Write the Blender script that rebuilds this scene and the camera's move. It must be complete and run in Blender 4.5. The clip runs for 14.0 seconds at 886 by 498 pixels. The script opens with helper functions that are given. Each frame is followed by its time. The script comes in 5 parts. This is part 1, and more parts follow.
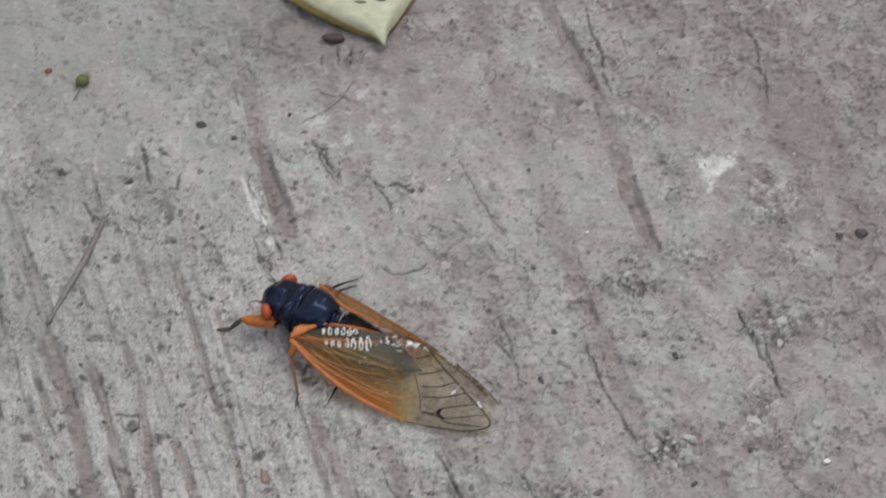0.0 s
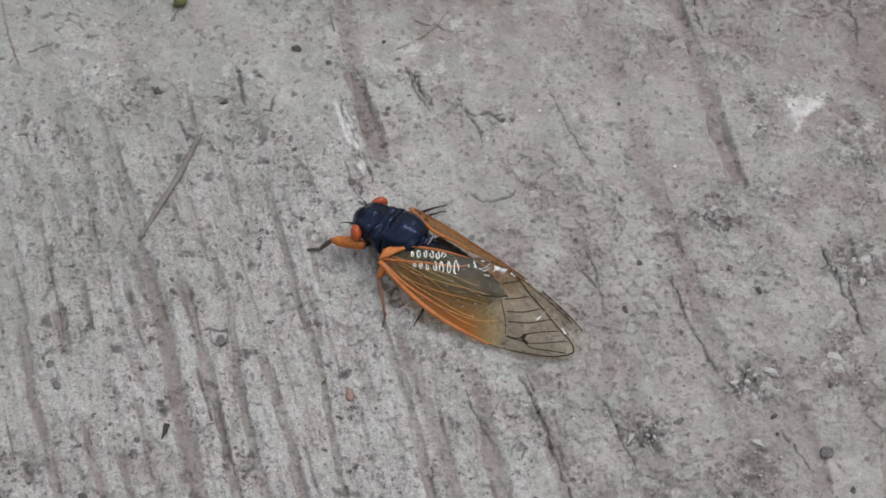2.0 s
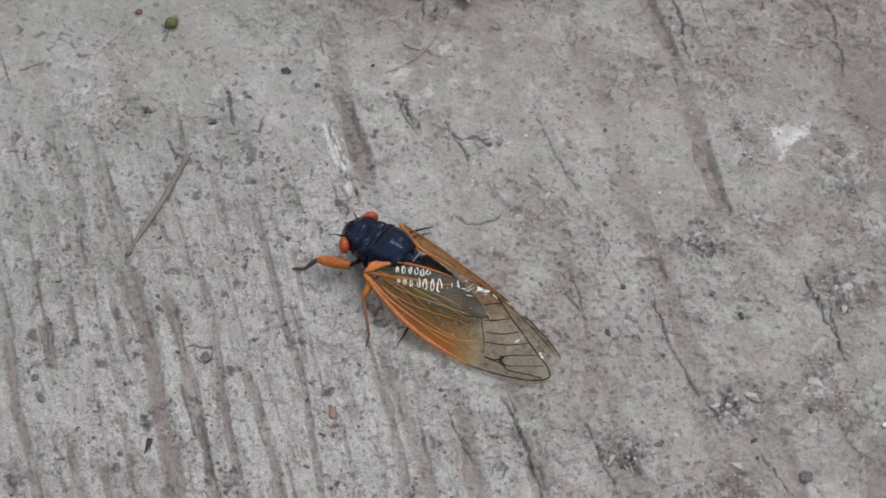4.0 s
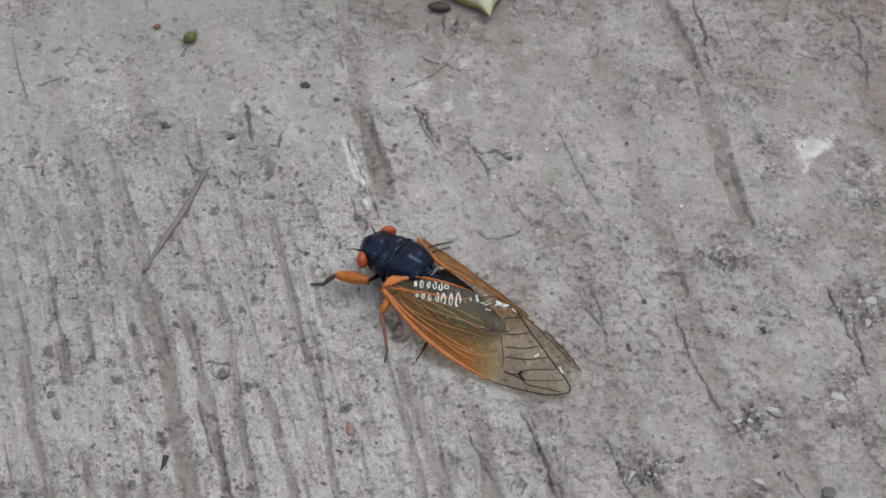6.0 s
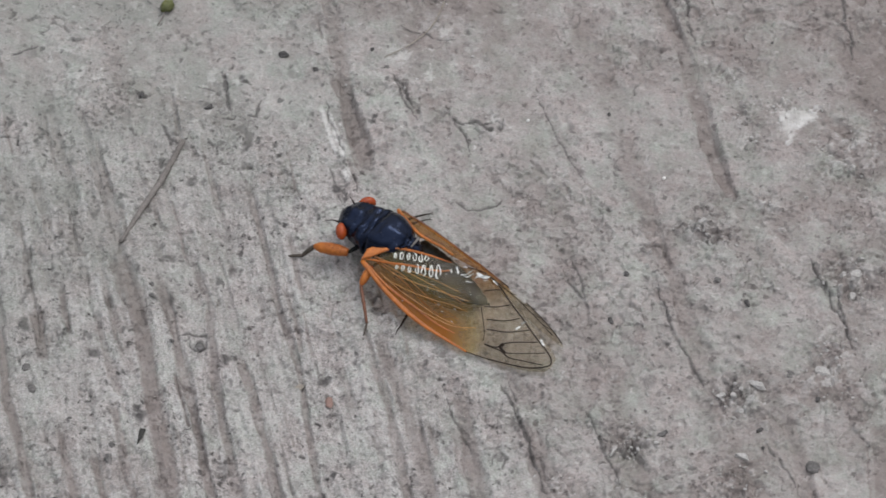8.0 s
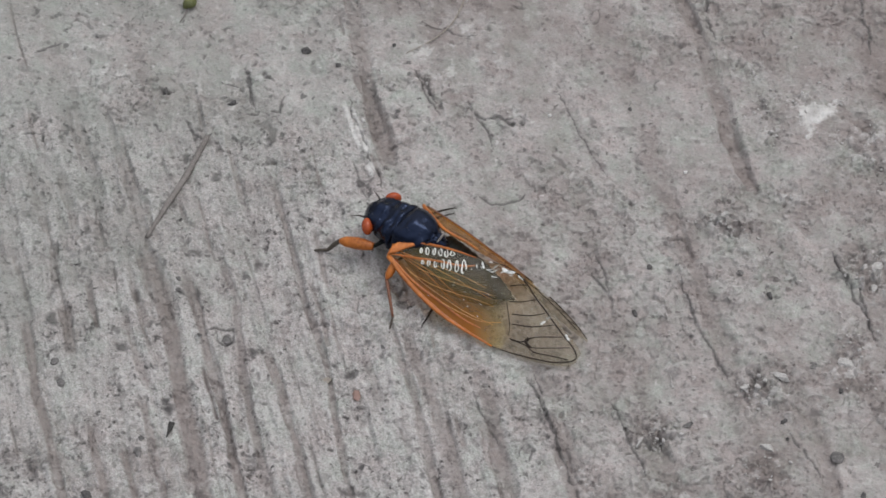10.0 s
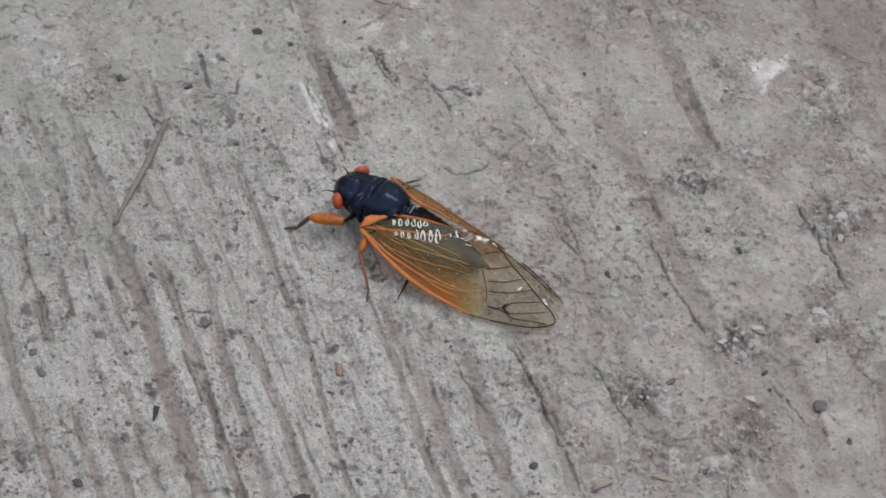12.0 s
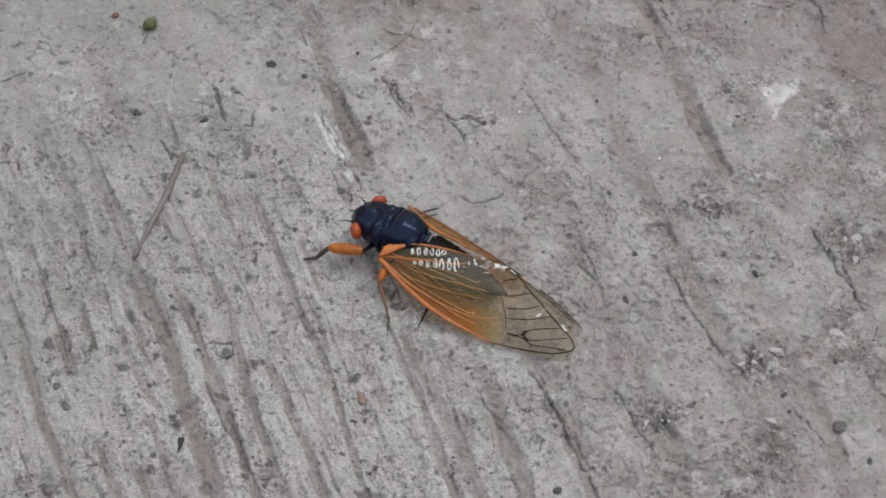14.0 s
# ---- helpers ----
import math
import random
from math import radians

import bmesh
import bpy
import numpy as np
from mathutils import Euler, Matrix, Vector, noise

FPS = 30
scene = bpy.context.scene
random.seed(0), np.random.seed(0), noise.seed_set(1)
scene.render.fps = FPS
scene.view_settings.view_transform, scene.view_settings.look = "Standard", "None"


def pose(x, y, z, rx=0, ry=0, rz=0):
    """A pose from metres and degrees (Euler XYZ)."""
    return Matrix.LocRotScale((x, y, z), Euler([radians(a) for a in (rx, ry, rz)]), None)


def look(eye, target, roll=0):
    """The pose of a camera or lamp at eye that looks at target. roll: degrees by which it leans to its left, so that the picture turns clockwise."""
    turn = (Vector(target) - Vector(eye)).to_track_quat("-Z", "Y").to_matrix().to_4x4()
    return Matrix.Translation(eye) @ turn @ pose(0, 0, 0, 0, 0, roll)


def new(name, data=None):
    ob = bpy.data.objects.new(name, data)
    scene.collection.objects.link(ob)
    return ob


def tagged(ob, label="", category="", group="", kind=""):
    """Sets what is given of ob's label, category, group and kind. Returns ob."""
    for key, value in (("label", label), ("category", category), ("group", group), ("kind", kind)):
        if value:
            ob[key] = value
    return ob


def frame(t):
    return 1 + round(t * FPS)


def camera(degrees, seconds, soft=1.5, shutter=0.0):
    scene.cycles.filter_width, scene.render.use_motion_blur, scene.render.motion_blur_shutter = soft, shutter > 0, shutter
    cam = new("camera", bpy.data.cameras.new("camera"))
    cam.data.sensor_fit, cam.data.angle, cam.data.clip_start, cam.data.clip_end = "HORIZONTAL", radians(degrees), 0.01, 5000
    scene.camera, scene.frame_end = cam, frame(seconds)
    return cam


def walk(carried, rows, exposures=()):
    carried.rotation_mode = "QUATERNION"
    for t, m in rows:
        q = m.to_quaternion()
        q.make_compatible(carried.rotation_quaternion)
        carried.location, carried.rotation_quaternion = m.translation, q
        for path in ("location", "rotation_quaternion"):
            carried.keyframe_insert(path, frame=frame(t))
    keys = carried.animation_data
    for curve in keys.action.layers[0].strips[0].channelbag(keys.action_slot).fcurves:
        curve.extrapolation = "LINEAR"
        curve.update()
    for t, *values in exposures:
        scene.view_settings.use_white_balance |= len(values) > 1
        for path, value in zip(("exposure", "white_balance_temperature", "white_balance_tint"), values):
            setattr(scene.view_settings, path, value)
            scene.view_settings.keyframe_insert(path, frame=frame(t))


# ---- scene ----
# Camera: a long lens, half a metre over a concrete slab.
cam = camera(15.0, 14.0, soft=1.6, shutter=0.5)
PATH = [
    (0, 0.00277, -0.27136, 0.39593, 35.588, 0.074, -1.84),
    (0.2, 1e-05, -0.27273, 0.39537, 35.326, -0.209, -1.375),
    (0.5, -0.00322, -0.27399, 0.39453, 34.846, -0.186, -0.483),
    (1, -0.00043, -0.2743, 0.39571, 34.823, 0.149, -0.123),
    (1.5, -0, -0.27768, 0.39656, 35, -0, -0),
    (2, -0.00231, -0.2803, 0.39671, 35.151, -0.297, 0.274),
    (2.5, -0.00251, -0.28788, 0.40007, 35.735, -0.332, 0.897),
    (3, -0.00214, -0.28514, 0.39783, 35.805, -0.24, 1.531),
    (3.5, -0.00105, -0.28689, 0.39616, 36.214, -0.655, 1.196),
    (3.7, -0.00086, -0.28709, 0.39582, 36.241, -0.85, 0.969),
    (5.8, 0.00676, -0.28694, 0.39427, 36.538, 0.057, 1.244),
    (6, 0.00524, -0.28515, 0.3916, 36.598, 0.078, 1.389),
    (6.5, 0.00496, -0.28185, 0.38646, 36.686, 0.087, 1.363),
    (7, 0.00439, -0.28468, 0.38707, 36.847, -0.512, 0.978),
    (7.5, 0.00365, -0.2843, 0.38687, 36.65, -0.632, 0.976),
    (8, 0.00415, -0.28259, 0.38665, 36.218, -0.36, 1.206),
    (8.2, 0.00485, -0.28319, 0.3855, 36.248, -0.161, 1.256),
    (10.3, -0.00822, -0.28587, 0.38861, 36.312, -0.927, 0.484),
    (10.5, -0.01436, -0.28609, 0.388, 36.471, -1.34, 0.06),
    (11, -0.02395, -0.28848, 0.38722, 36.936, -1.587, -1.537),
    (11.5, -0.02907, -0.28645, 0.38474, 36.855, -1.68, -3.176),
    (12, -0.03031, -0.29006, 0.38535, 36.542, -1.897, -3.782),
    (12.5, -0.0303, -0.29001, 0.38687, 36.368, -1.958, -3.955),
    (13, -0.03154, -0.28956, 0.38717, 36.466, -1.919, -4.114),
    (13.5, -0.03075, -0.2905, 0.38722, 36.906, -1.522, -4.284),
    (14, -0.0379, -0.29216, 0.38704, 37.174, -1.792, -4.861),
]
walk(cam, [(t, pose(*p)) for t, *p in PATH], exposures=[(0, 0.205), (8.2, 0.205), (10.3, 0.18), (14, 0.18)])

# Overcast daylight: bright sky, a wide weak sun.
SUN_ELEVATION, SUN_AZIMUTH = radians(64), radians(50)
world = bpy.data.worlds.new("overcast_sky")
scene.world = world
world.use_nodes = True
wn = world.node_tree
sky = wn.nodes.new("ShaderNodeTexSky")
sky.sky_type, sky.sun_disc = "NISHITA", False
sky.sun_elevation, sky.sun_rotation = SUN_ELEVATION, SUN_AZIMUTH
sky.air_density, sky.dust_density, sky.ozone_density = 1.0, 5.0, 1.0
# cloud cover: the clear sky's blue is washed out to a near-white layer, brightest overhead
cloud = wn.nodes.new("ShaderNodeMix")
cloud.data_type = "RGBA"
cloud.inputs["Factor"].default_value = 0.82
cloud.inputs["B"].default_value = (7.4, 7.6, 8.08, 1)
height = wn.nodes.new("ShaderNodeTexCoord")
split = wn.nodes.new("ShaderNodeSeparateXYZ")
dome = wn.nodes.new("ShaderNodeMapRange")
dome.inputs["To Min"].default_value, dome.inputs["To Max"].default_value = 0.10, 1.39
dim = wn.nodes.new("ShaderNodeVectorMath")
dim.operation = "SCALE"
wn.links.new(height.outputs["Generated"], split.inputs["Vector"])
wn.links.new(split.outputs["Z"], dome.inputs["Value"])
wn.links.new(dome.outputs["Result"], dim.inputs["Scale"])
wn.links.new(cloud.outputs["Result"], dim.inputs[0])
wn.links.new(sky.outputs["Color"], cloud.inputs["A"])
wn.links.new(dim.outputs["Vector"], wn.nodes["Background"].inputs["Color"])
wn.nodes["Background"].inputs["Strength"].default_value = 0.124
sun = new("sun", bpy.data.lights.new("sun", "SUN"))
sun.data.energy, sun.data.angle, sun.data.color = 0.95, radians(32), (1.0, 0.97, 0.93)
sun.matrix_basis = look((0.4 * math.sin(SUN_AZIMUTH), 0.4 * math.cos(SUN_AZIMUTH), 0.4 * math.tan(SUN_ELEVATION)), (0, 0, 0))

MM = 0.001


# ---- materials ----
def material(name):
    m = bpy.data.materials.new(name)
    m.use_nodes = True
    return m, m.node_tree, m.node_tree.nodes["Principled BSDF"]


def node(tree, kind, **values):
    n = tree.nodes.new(kind)
    for key, value in values.items():
        n.inputs[key.replace("_", " ")].default_value = value
    return n


def noise_tex(tree, scale, detail=4.0, roughness=0.6, distortion=0.0, stretch=None, turn=0.0):
    coords = tree.nodes.new("ShaderNodeTexCoord")
    n = node(tree, "ShaderNodeTexNoise", Scale=scale, Detail=detail, Roughness=roughness, Distortion=distortion)
    if stretch:
        mapping = tree.nodes.new("ShaderNodeMapping")
        mapping.vector_type = "TEXTURE"
        mapping.inputs["Scale"].default_value = stretch
        mapping.inputs["Rotation"].default_value = (0, 0, turn)
        tree.links.new(coords.outputs["Object"], mapping.inputs["Vector"])
        tree.links.new(mapping.outputs["Vector"], n.inputs["Vector"])
    else:
        tree.links.new(coords.outputs["Object"], n.inputs["Vector"])
    return n


def ramp(tree, source, stops):
    r = tree.nodes.new("ShaderNodeValToRGB")
    while len(r.color_ramp.elements) < len(stops):
        r.color_ramp.elements.new(0.5)
    for e, (at, c) in zip(r.color_ramp.elements, stops):
        e.position, e.color = at, (*c, 1) if len(c) == 3 else c
    tree.links.new(source, r.inputs["Fac"])
    return r.outputs["Color"]


def mix(tree, factor, a, b, blend="MIX"):
    m = tree.nodes.new("ShaderNodeMix")
    m.data_type, m.blend_type = "RGBA", blend
    for socket, value in (("Factor", factor), ("A", a), ("B", b)):
        if isinstance(value, (int, float)):
            m.inputs[socket].default_value = value
        elif isinstance(value, tuple):
            m.inputs[socket].default_value = (*value, 1)
        else:
            tree.links.new(value, m.inputs[socket])
    return m.outputs["Result"]


def times(tree, a, k):
    m = tree.nodes.new("ShaderNodeMath")
    m.operation, m.use_clamp = "MULTIPLY", True
    tree.links.new(a, m.inputs[0])
    if isinstance(k, (int, float)):
        m.inputs[1].default_value = k
    else:
        tree.links.new(k, m.inputs[1])
    return m.outputs[0]


def bump(tree, bsdf, height, distance, strength=1.0):
    b = node(tree, "ShaderNodeBump", Strength=strength, Distance=distance)
    tree.links.new(height, b.inputs["Height"])
    tree.links.new(b.outputs["Normal"], bsdf.inputs["Normal"])


def attribute(tree, name):
    a = tree.nodes.new("ShaderNodeAttribute")
    a.attribute_name = name
    return a.outputs["Fac"]


def mottled(name, dark, light, scale, roughness=0.6, relief=0.05, spec=0.5, coat=0.0, low=0.3, high=0.7, stretch=None, sheen=(1, 1, 1), dust=0.0):
    m, t, b = material(name)
    n = noise_tex(t, scale, 5, 0.65, stretch=stretch)
    fine = noise_tex(t, scale * 6, 3, 0.6, stretch=stretch)
    c = ramp(t, n.outputs["Fac"], [(low, dark), (high, light)])
    c = mix(t, 0.35, c, ramp(t, fine.outputs["Fac"], [(0.3, tuple(v * 0.6 for v in dark)), (0.7, light)]))
    if dust:
        specks = noise_tex(t, scale * 6, 2, 0.5)
        c = mix(t, times(t, ramp(t, specks.outputs["Fac"], [(0.67, (0, 0, 0)), (0.73, (1, 1, 1))]), dust), c, (0.30, 0.29, 0.28))
    t.links.new(c, b.inputs["Base Color"])
    b.inputs["Roughness"].default_value = roughness
    b.inputs["Specular IOR Level"].default_value = spec
    b.inputs["Coat Weight"].default_value = coat
    b.inputs["Specular Tint"].default_value = (*sheen, 1)
    bump(t, b, fine.outputs["Fac"], relief * MM)
    return m


def concrete_material():
    m, t, b = material("weathered_concrete")
    broad = noise_tex(t, 28, 4, 0.55)
    cloudy = noise_tex(t, 110, 5, 0.65, 0.6)
    sand = noise_tex(t, 420, 5, 0.75)
    grain = noise_tex(t, 1500, 4, 0.75)
    dust = noise_tex(t, 3800, 2, 0.6)
    c = ramp(t, broad.outputs["Fac"], [(0.3, (0.300, 0.286, 0.277)), (0.7, (0.365, 0.350, 0.340))])
    c = mix(t, 0.38, c, ramp(t, cloudy.outputs["Fac"], [(0.3, (0.225, 0.212, 0.205)), (0.5, (0.335, 0.32, 0.31)), (0.7, (0.45, 0.437, 0.425))]))
    c = mix(t, 0.34, c, ramp(t, sand.outputs["Fac"], [(0.30, (0.12, 0.113, 0.11)), (0.44, (0.32, 0.306, 0.296)), (0.56, (0.36, 0.345, 0.335)), (0.7, (0.56, 0.546, 0.53))]))
    crisp = t.nodes.new("ShaderNodeMath")
    crisp.operation = "MULTIPLY_ADD"
    crisp.inputs[1].default_value, crisp.inputs[2].default_value = 0.44, 0.11
    t.links.new(attribute(t, "swept"), crisp.inputs[0])
    c = mix(t, crisp.outputs[0], c, ramp(t, grain.outputs["Fac"], [(0.37, (0.10, 0.094, 0.092)), (0.45, (0.32, 0.306, 0.296)), (0.54, (0.36, 0.346, 0.336)), (0.62, (0.58, 0.565, 0.55))]))
    c = mix(t, times(t, crisp.outputs[0], 0.75), c, ramp(t, dust.outputs["Fac"], [(0.32, (0.08, 0.076, 0.074)), (0.5, (0.34, 0.325, 0.315)), (0.68, (0.62, 0.605, 0.59))]))
    patch = noise_tex(t, 230, 3, 0.55)
    c = mix(t, 0.2, c, ramp(t, patch.outputs["Fac"], [(0.32, (0.20, 0.19, 0.183)), (0.5, (0.335, 0.32, 0.31)), (0.68, (0.47, 0.455, 0.44))]))
    hue = noise_tex(t, 170, 4, 0.7)
    c = mix(t, 0.8, c, ramp(t, hue.outputs["Fac"], [(0.36, (0.90, 1.0, 0.945)), (0.5, (0.985, 1, 0.995)), (0.64, (0.99, 0.94, 0.94))]), "MULTIPLY")
    firm = node(t, "ShaderNodeBrightContrast", Bright=0.076, Contrast=0.36)
    t.links.new(c, firm.inputs["Color"])
    c = firm.outputs[0]
    # quartz grains, dark sand grains and small open pores, each of its own size
    coords = t.nodes.new("ShaderNodeTexCoord")
    ragged = mix(t, 0.0009, coords.outputs["Object"], noise_tex(t, 1700, 2, 0.6).outputs["Color"], "ADD")
    for size, share, tone, strength in ((330, 0.80, (0.165, 0.155, 0.152), 0.55), (640, 0.84, (0.085, 0.08, 0.08), 0.85), (1050, 0.74, (0.07, 0.066, 0.066), 0.9), (760, 0.955, (0.62, 0.61, 0.59), 0.6)):
        cells = t.nodes.new("ShaderNodeTexVoronoi")
        cells.inputs["Scale"].default_value = size
        t.links.new(ragged, cells.inputs["Vector"])
        parts = t.nodes.new("ShaderNodeSeparateColor")
        t.links.new(cells.outputs["Color"], parts.inputs["Color"])
        reach = t.nodes.new("ShaderNodeMath")
        reach.operation = "MULTIPLY_ADD"
        reach.inputs[1].default_value = -0.24
        t.links.new(parts.outputs["Blue"], reach.inputs[0])
        t.links.new(cells.outputs["Distance"], reach.inputs[2])
        core = ramp(t, reach.outputs[0], [(0.07, (1, 1, 1)), (0.17, (0, 0, 0))])
        chosen = ramp(t, parts.outputs["Red"], [(share, (0, 0, 0)), (share + 0.03, (1, 1, 1))])
        spot = times(t, times(t, chosen, core), strength)
        c = mix(t, times(t, spot, times(t, crisp.outputs[0], 2.2)) if size > 1000 else spot, c, tone)
    # fine scratches along the broom's way
    streak = noise_tex(t, 1100, 6, 0.75, 0.2, (1, 7, 1), math.atan(0.262))
    c = mix(t, times(t, attribute(t, "swept"), 0.34), c, ramp(t, streak.outputs["Fac"], [(0.34, (0.13, 0.122, 0.117)), (0.47, (0.33, 0.316, 0.306)), (0.66, (0.56, 0.55, 0.54))]))
    # irregular dark flecks in clusters
    group = noise_tex(t, 85, 3, 0.6)
    flecks = None
    for size, seed_scale, low, high in ((300, 0.42, 0.84, 0.95), (620, 0.42, 0.85, 0.96), (1300, 0.40, 0.86, 0.97)):
        fleck = noise_tex(t, size, 2, 0.55, 0.25)
        near = t.nodes.new("ShaderNodeMath")
        near.operation = "MULTIPLY_ADD"
        near.inputs[1].default_value = seed_scale
        t.links.new(group.outputs["Fac"], near.inputs[0])
        t.links.new(fleck.outputs["Fac"], near.inputs[2])
        here = ramp(t, near.outputs[0], [(low, (0, 0, 0)), (high, (1, 1, 1))])
        flecks = here if flecks is None else mix(t, 1.0, flecks, here, "LIGHTEN")
    c = mix(t, times(t, flecks, times(t, crisp.outputs[0], 2.4)), c, (0.085, 0.08, 0.079))
    # packed brown dirt, dark aggregate and painted shade, scuffed white cement, green algae film
    # the dirt mask also carries the leaf's painted soft shadow
    c = mix(t, times(t, attribute(t, "dirt"), 0.88), c, mix(t, sand.outputs["Fac"], (0.122, 0.096, 0.086), (0.290, 0.257, 0.244)))
    c = mix(t, times(t, attribute(t, "algae"), 0.5), c, (0.218, 0.230, 0.208))
    # this mask also darkens cracks, with shade painted at flake rims and crevices
    c = mix(t, times(t, attribute(t, "aggregate_and_shade"), 0.80), c, mix(t, grain.outputs["Fac"], (0.05, 0.047, 0.047), (0.13, 0.122, 0.12)))
    c = mix(t, times(t, attribute(t, "scuff"), 0.8), c, mix(t, grain.outputs["Fac"], (0.5, 0.49, 0.475), (0.74, 0.735, 0.715)))
    t.links.new(c, b.inputs["Base Color"])
    b.inputs["Roughness"].default_value = 0.88
    b.inputs["Specular IOR Level"].default_value = 0.25
    both = t.nodes.new("ShaderNodeMath")
    both.operation = "ADD"
    t.links.new(sand.outputs["Fac"], both.inputs[0])
    t.links.new(times(t, grain.outputs["Fac"], 0.55), both.inputs[1])
    sunk = t.nodes.new("ShaderNodeMath")
    sunk.operation = "SUBTRACT"
    t.links.new(both.outputs[0], sunk.inputs[0])
    t.links.new(times(t, flecks, 0.5), sunk.inputs[1])
    bump(t, b, sunk.outputs[0], 0.50 * MM)
    return m


def membrane_material(name, amber, clear, gloss):
    """A clear wing skin: stained near the costa and base, with a wet sheen."""
    m = bpy.data.materials.new(name)
    m.use_nodes = True
    t = m.node_tree
    t.nodes.remove(t.nodes["Principled BSDF"])
    blotch = noise_tex(t, 500, 3, 0.6)
    see = t.nodes.new("ShaderNodeBsdfTransparent")
    tint = mix(t, attribute(t, "amber"), clear, amber)
    t.links.new(mix(t, times(t, blotch.outputs["Fac"], 0.10), tint, amber), see.inputs["Color"])
    film = t.nodes.new("ShaderNodeBsdfDiffuse")
    t.links.new(ramp(t, attribute(t, "amber"), [(0.06, (0.30, 0.26, 0.195)), (0.24, (0.46, 0.39, 0.14)), (1.0, (0.56, 0.20, 0.02))]), film.inputs["Color"])
    lit = t.nodes.new("ShaderNodeBsdfTranslucent")
    t.links.new(film.inputs["Color"].links[0].from_socket, lit.inputs["Color"])
    skin = t.nodes.new("ShaderNodeMixShader")
    skin.inputs["Fac"].default_value = 0.45
    t.links.new(film.outputs[0], skin.inputs[1])
    t.links.new(lit.outputs[0], skin.inputs[2])
    body = t.nodes.new("ShaderNodeMixShader")
    t.links.new(attribute(t, "film"), body.inputs["Fac"])
    t.links.new(see.outputs[0], body.inputs[1])
    t.links.new(skin.outputs[0], body.inputs[2])
    shine = t.nodes.new("ShaderNodeBsdfGlossy")
    shine.inputs["Roughness"].default_value = 0.16
    fresnel = node(t, "ShaderNodeFresnel", IOR=1.55)
    wrinkle = node(t, "ShaderNodeBump", Strength=0.9, Distance=0.30 * MM)
    t.links.new(noise_tex(t, 520, 3, 0.6, 0.8).outputs["Fac"], wrinkle.inputs["Height"])
    t.links.new(wrinkle.outputs["Normal"], shine.inputs["Normal"])
    both = t.nodes.new("ShaderNodeMixShader")
    t.links.new(times(t, fresnel.outputs[0], gloss), both.inputs["Fac"])
    t.links.new(body.outputs[0], both.inputs[1])
    t.links.new(shine.outputs[0], both.inputs[2])
    t.links.new(both.outputs[0], t.nodes["Material Output"].inputs["Surface"])
    return m


CONCRETE = concrete_material()
CUTICLE = mottled("black_cuticle", (0.0018, 0.002, 0.003), (0.003, 0.004, 0.009), 260, 0.13, 0.07, 0.42, sheen=(0.40, 0.55, 1.0), dust=0.05)
CUTICLE_DULL = mottled("dull_black_cuticle", (0.005, 0.0055, 0.0055), (0.012, 0.0125, 0.012), 700, 0.4, 0.05, 0.12)
EYE_RED = mottled("red_orange_eye", (0.27, 0.045, 0.013), (0.40, 0.078, 0.02), 900, 0.2, 0.01, 0.35)
ORANGE = mottled("orange_cuticle", (0.19, 0.05, 0.009), (0.52, 0.17, 0.033), 420, 0.34, 0.04, 0.3)
HINGE = mottled("pale_orange_cuticle", (0.40, 0.115, 0.028), (0.68, 0.24, 0.065), 420, 0.36, 0.04, 0.35)
ORANGE_PALE = mottled("pale_orange_vein", (0.26, 0.115, 0.03), (0.62, 0.34, 0.12), 500, 0.4, 0.02, 0.3)
RED_BROWN = mottled("red_brown_cuticle", (0.07, 0.025, 0.013), (0.19, 0.065, 0.026), 700, 0.42, 0.03)
DARK_BROWN = mottled("dark_brown_cuticle", (0.010, 0.0075, 0.006), (0.030, 0.018, 0.012), 900, 0.5, 0.03, 0.2)
# near-white colour standing in for glints on the wet wing
GLINT = mottled("painted_wing_glint", (0.16, 0.17, 0.15), (0.72, 0.73, 0.72), 1100, 0.1, 0.04, 0.8, 0.5, 0.42, 0.58)
# the white of the waxy folds includes their glints
FOLD = mottled("wax_fold_glint", (0.42, 0.42, 0.37), (0.84, 0.85, 0.82), 900, 0.22, 0.01, 0.6, 0.3)
WING_SKIN = membrane_material("wing_skin", (0.64, 0.28, 0.035), (0.985, 0.96, 0.86), 0.55)
# hind wing tint, darkened to carry some body shadow beneath the wings
HIND_SKIN = membrane_material("hind_wing_skin", (0.62, 0.38, 0.11), (0.76, 0.66, 0.34), 0.3)
LEAF_PALE = mottled("pale_yellow_green_leaf", (0.335, 0.34, 0.215), (0.45, 0.462, 0.335), 130, 0.55, 0.06)
LEAF_EDGE = mottled("olive_leaf_edge", (0.12, 0.092, 0.028), (0.25, 0.20, 0.065), 260, 0.5, 0.1)
BUD_GREEN = mottled("green_bud", (0.05, 0.055, 0.016), (0.14, 0.155, 0.05), 700, 0.6, 0.1)
SEED_BROWN = mottled("dark_brown_seed", (0.022, 0.013, 0.010), (0.06, 0.035, 0.028), 700, 0.5, 0.1)
TWIG = mottled("grey_brown_twig", (0.11, 0.10, 0.092), (0.25, 0.23, 0.215), 900, 0.85, 0.1, 0.2)
STRAW = mottled("dry_straw", (0.20, 0.175, 0.145), (0.36, 0.325, 0.28), 900, 0.75, 0.1, 0.3)
STONE_DARK = mottled("dark_grey_stone", (0.03, 0.029, 0.029), (0.16, 0.153, 0.15), 450, 0.8, 0.3, 0.25)
STONE_MID = mottled("mid_grey_stone", (0.06, 0.057, 0.056), (0.23, 0.22, 0.213), 380, 0.8, 0.3, 0.25)
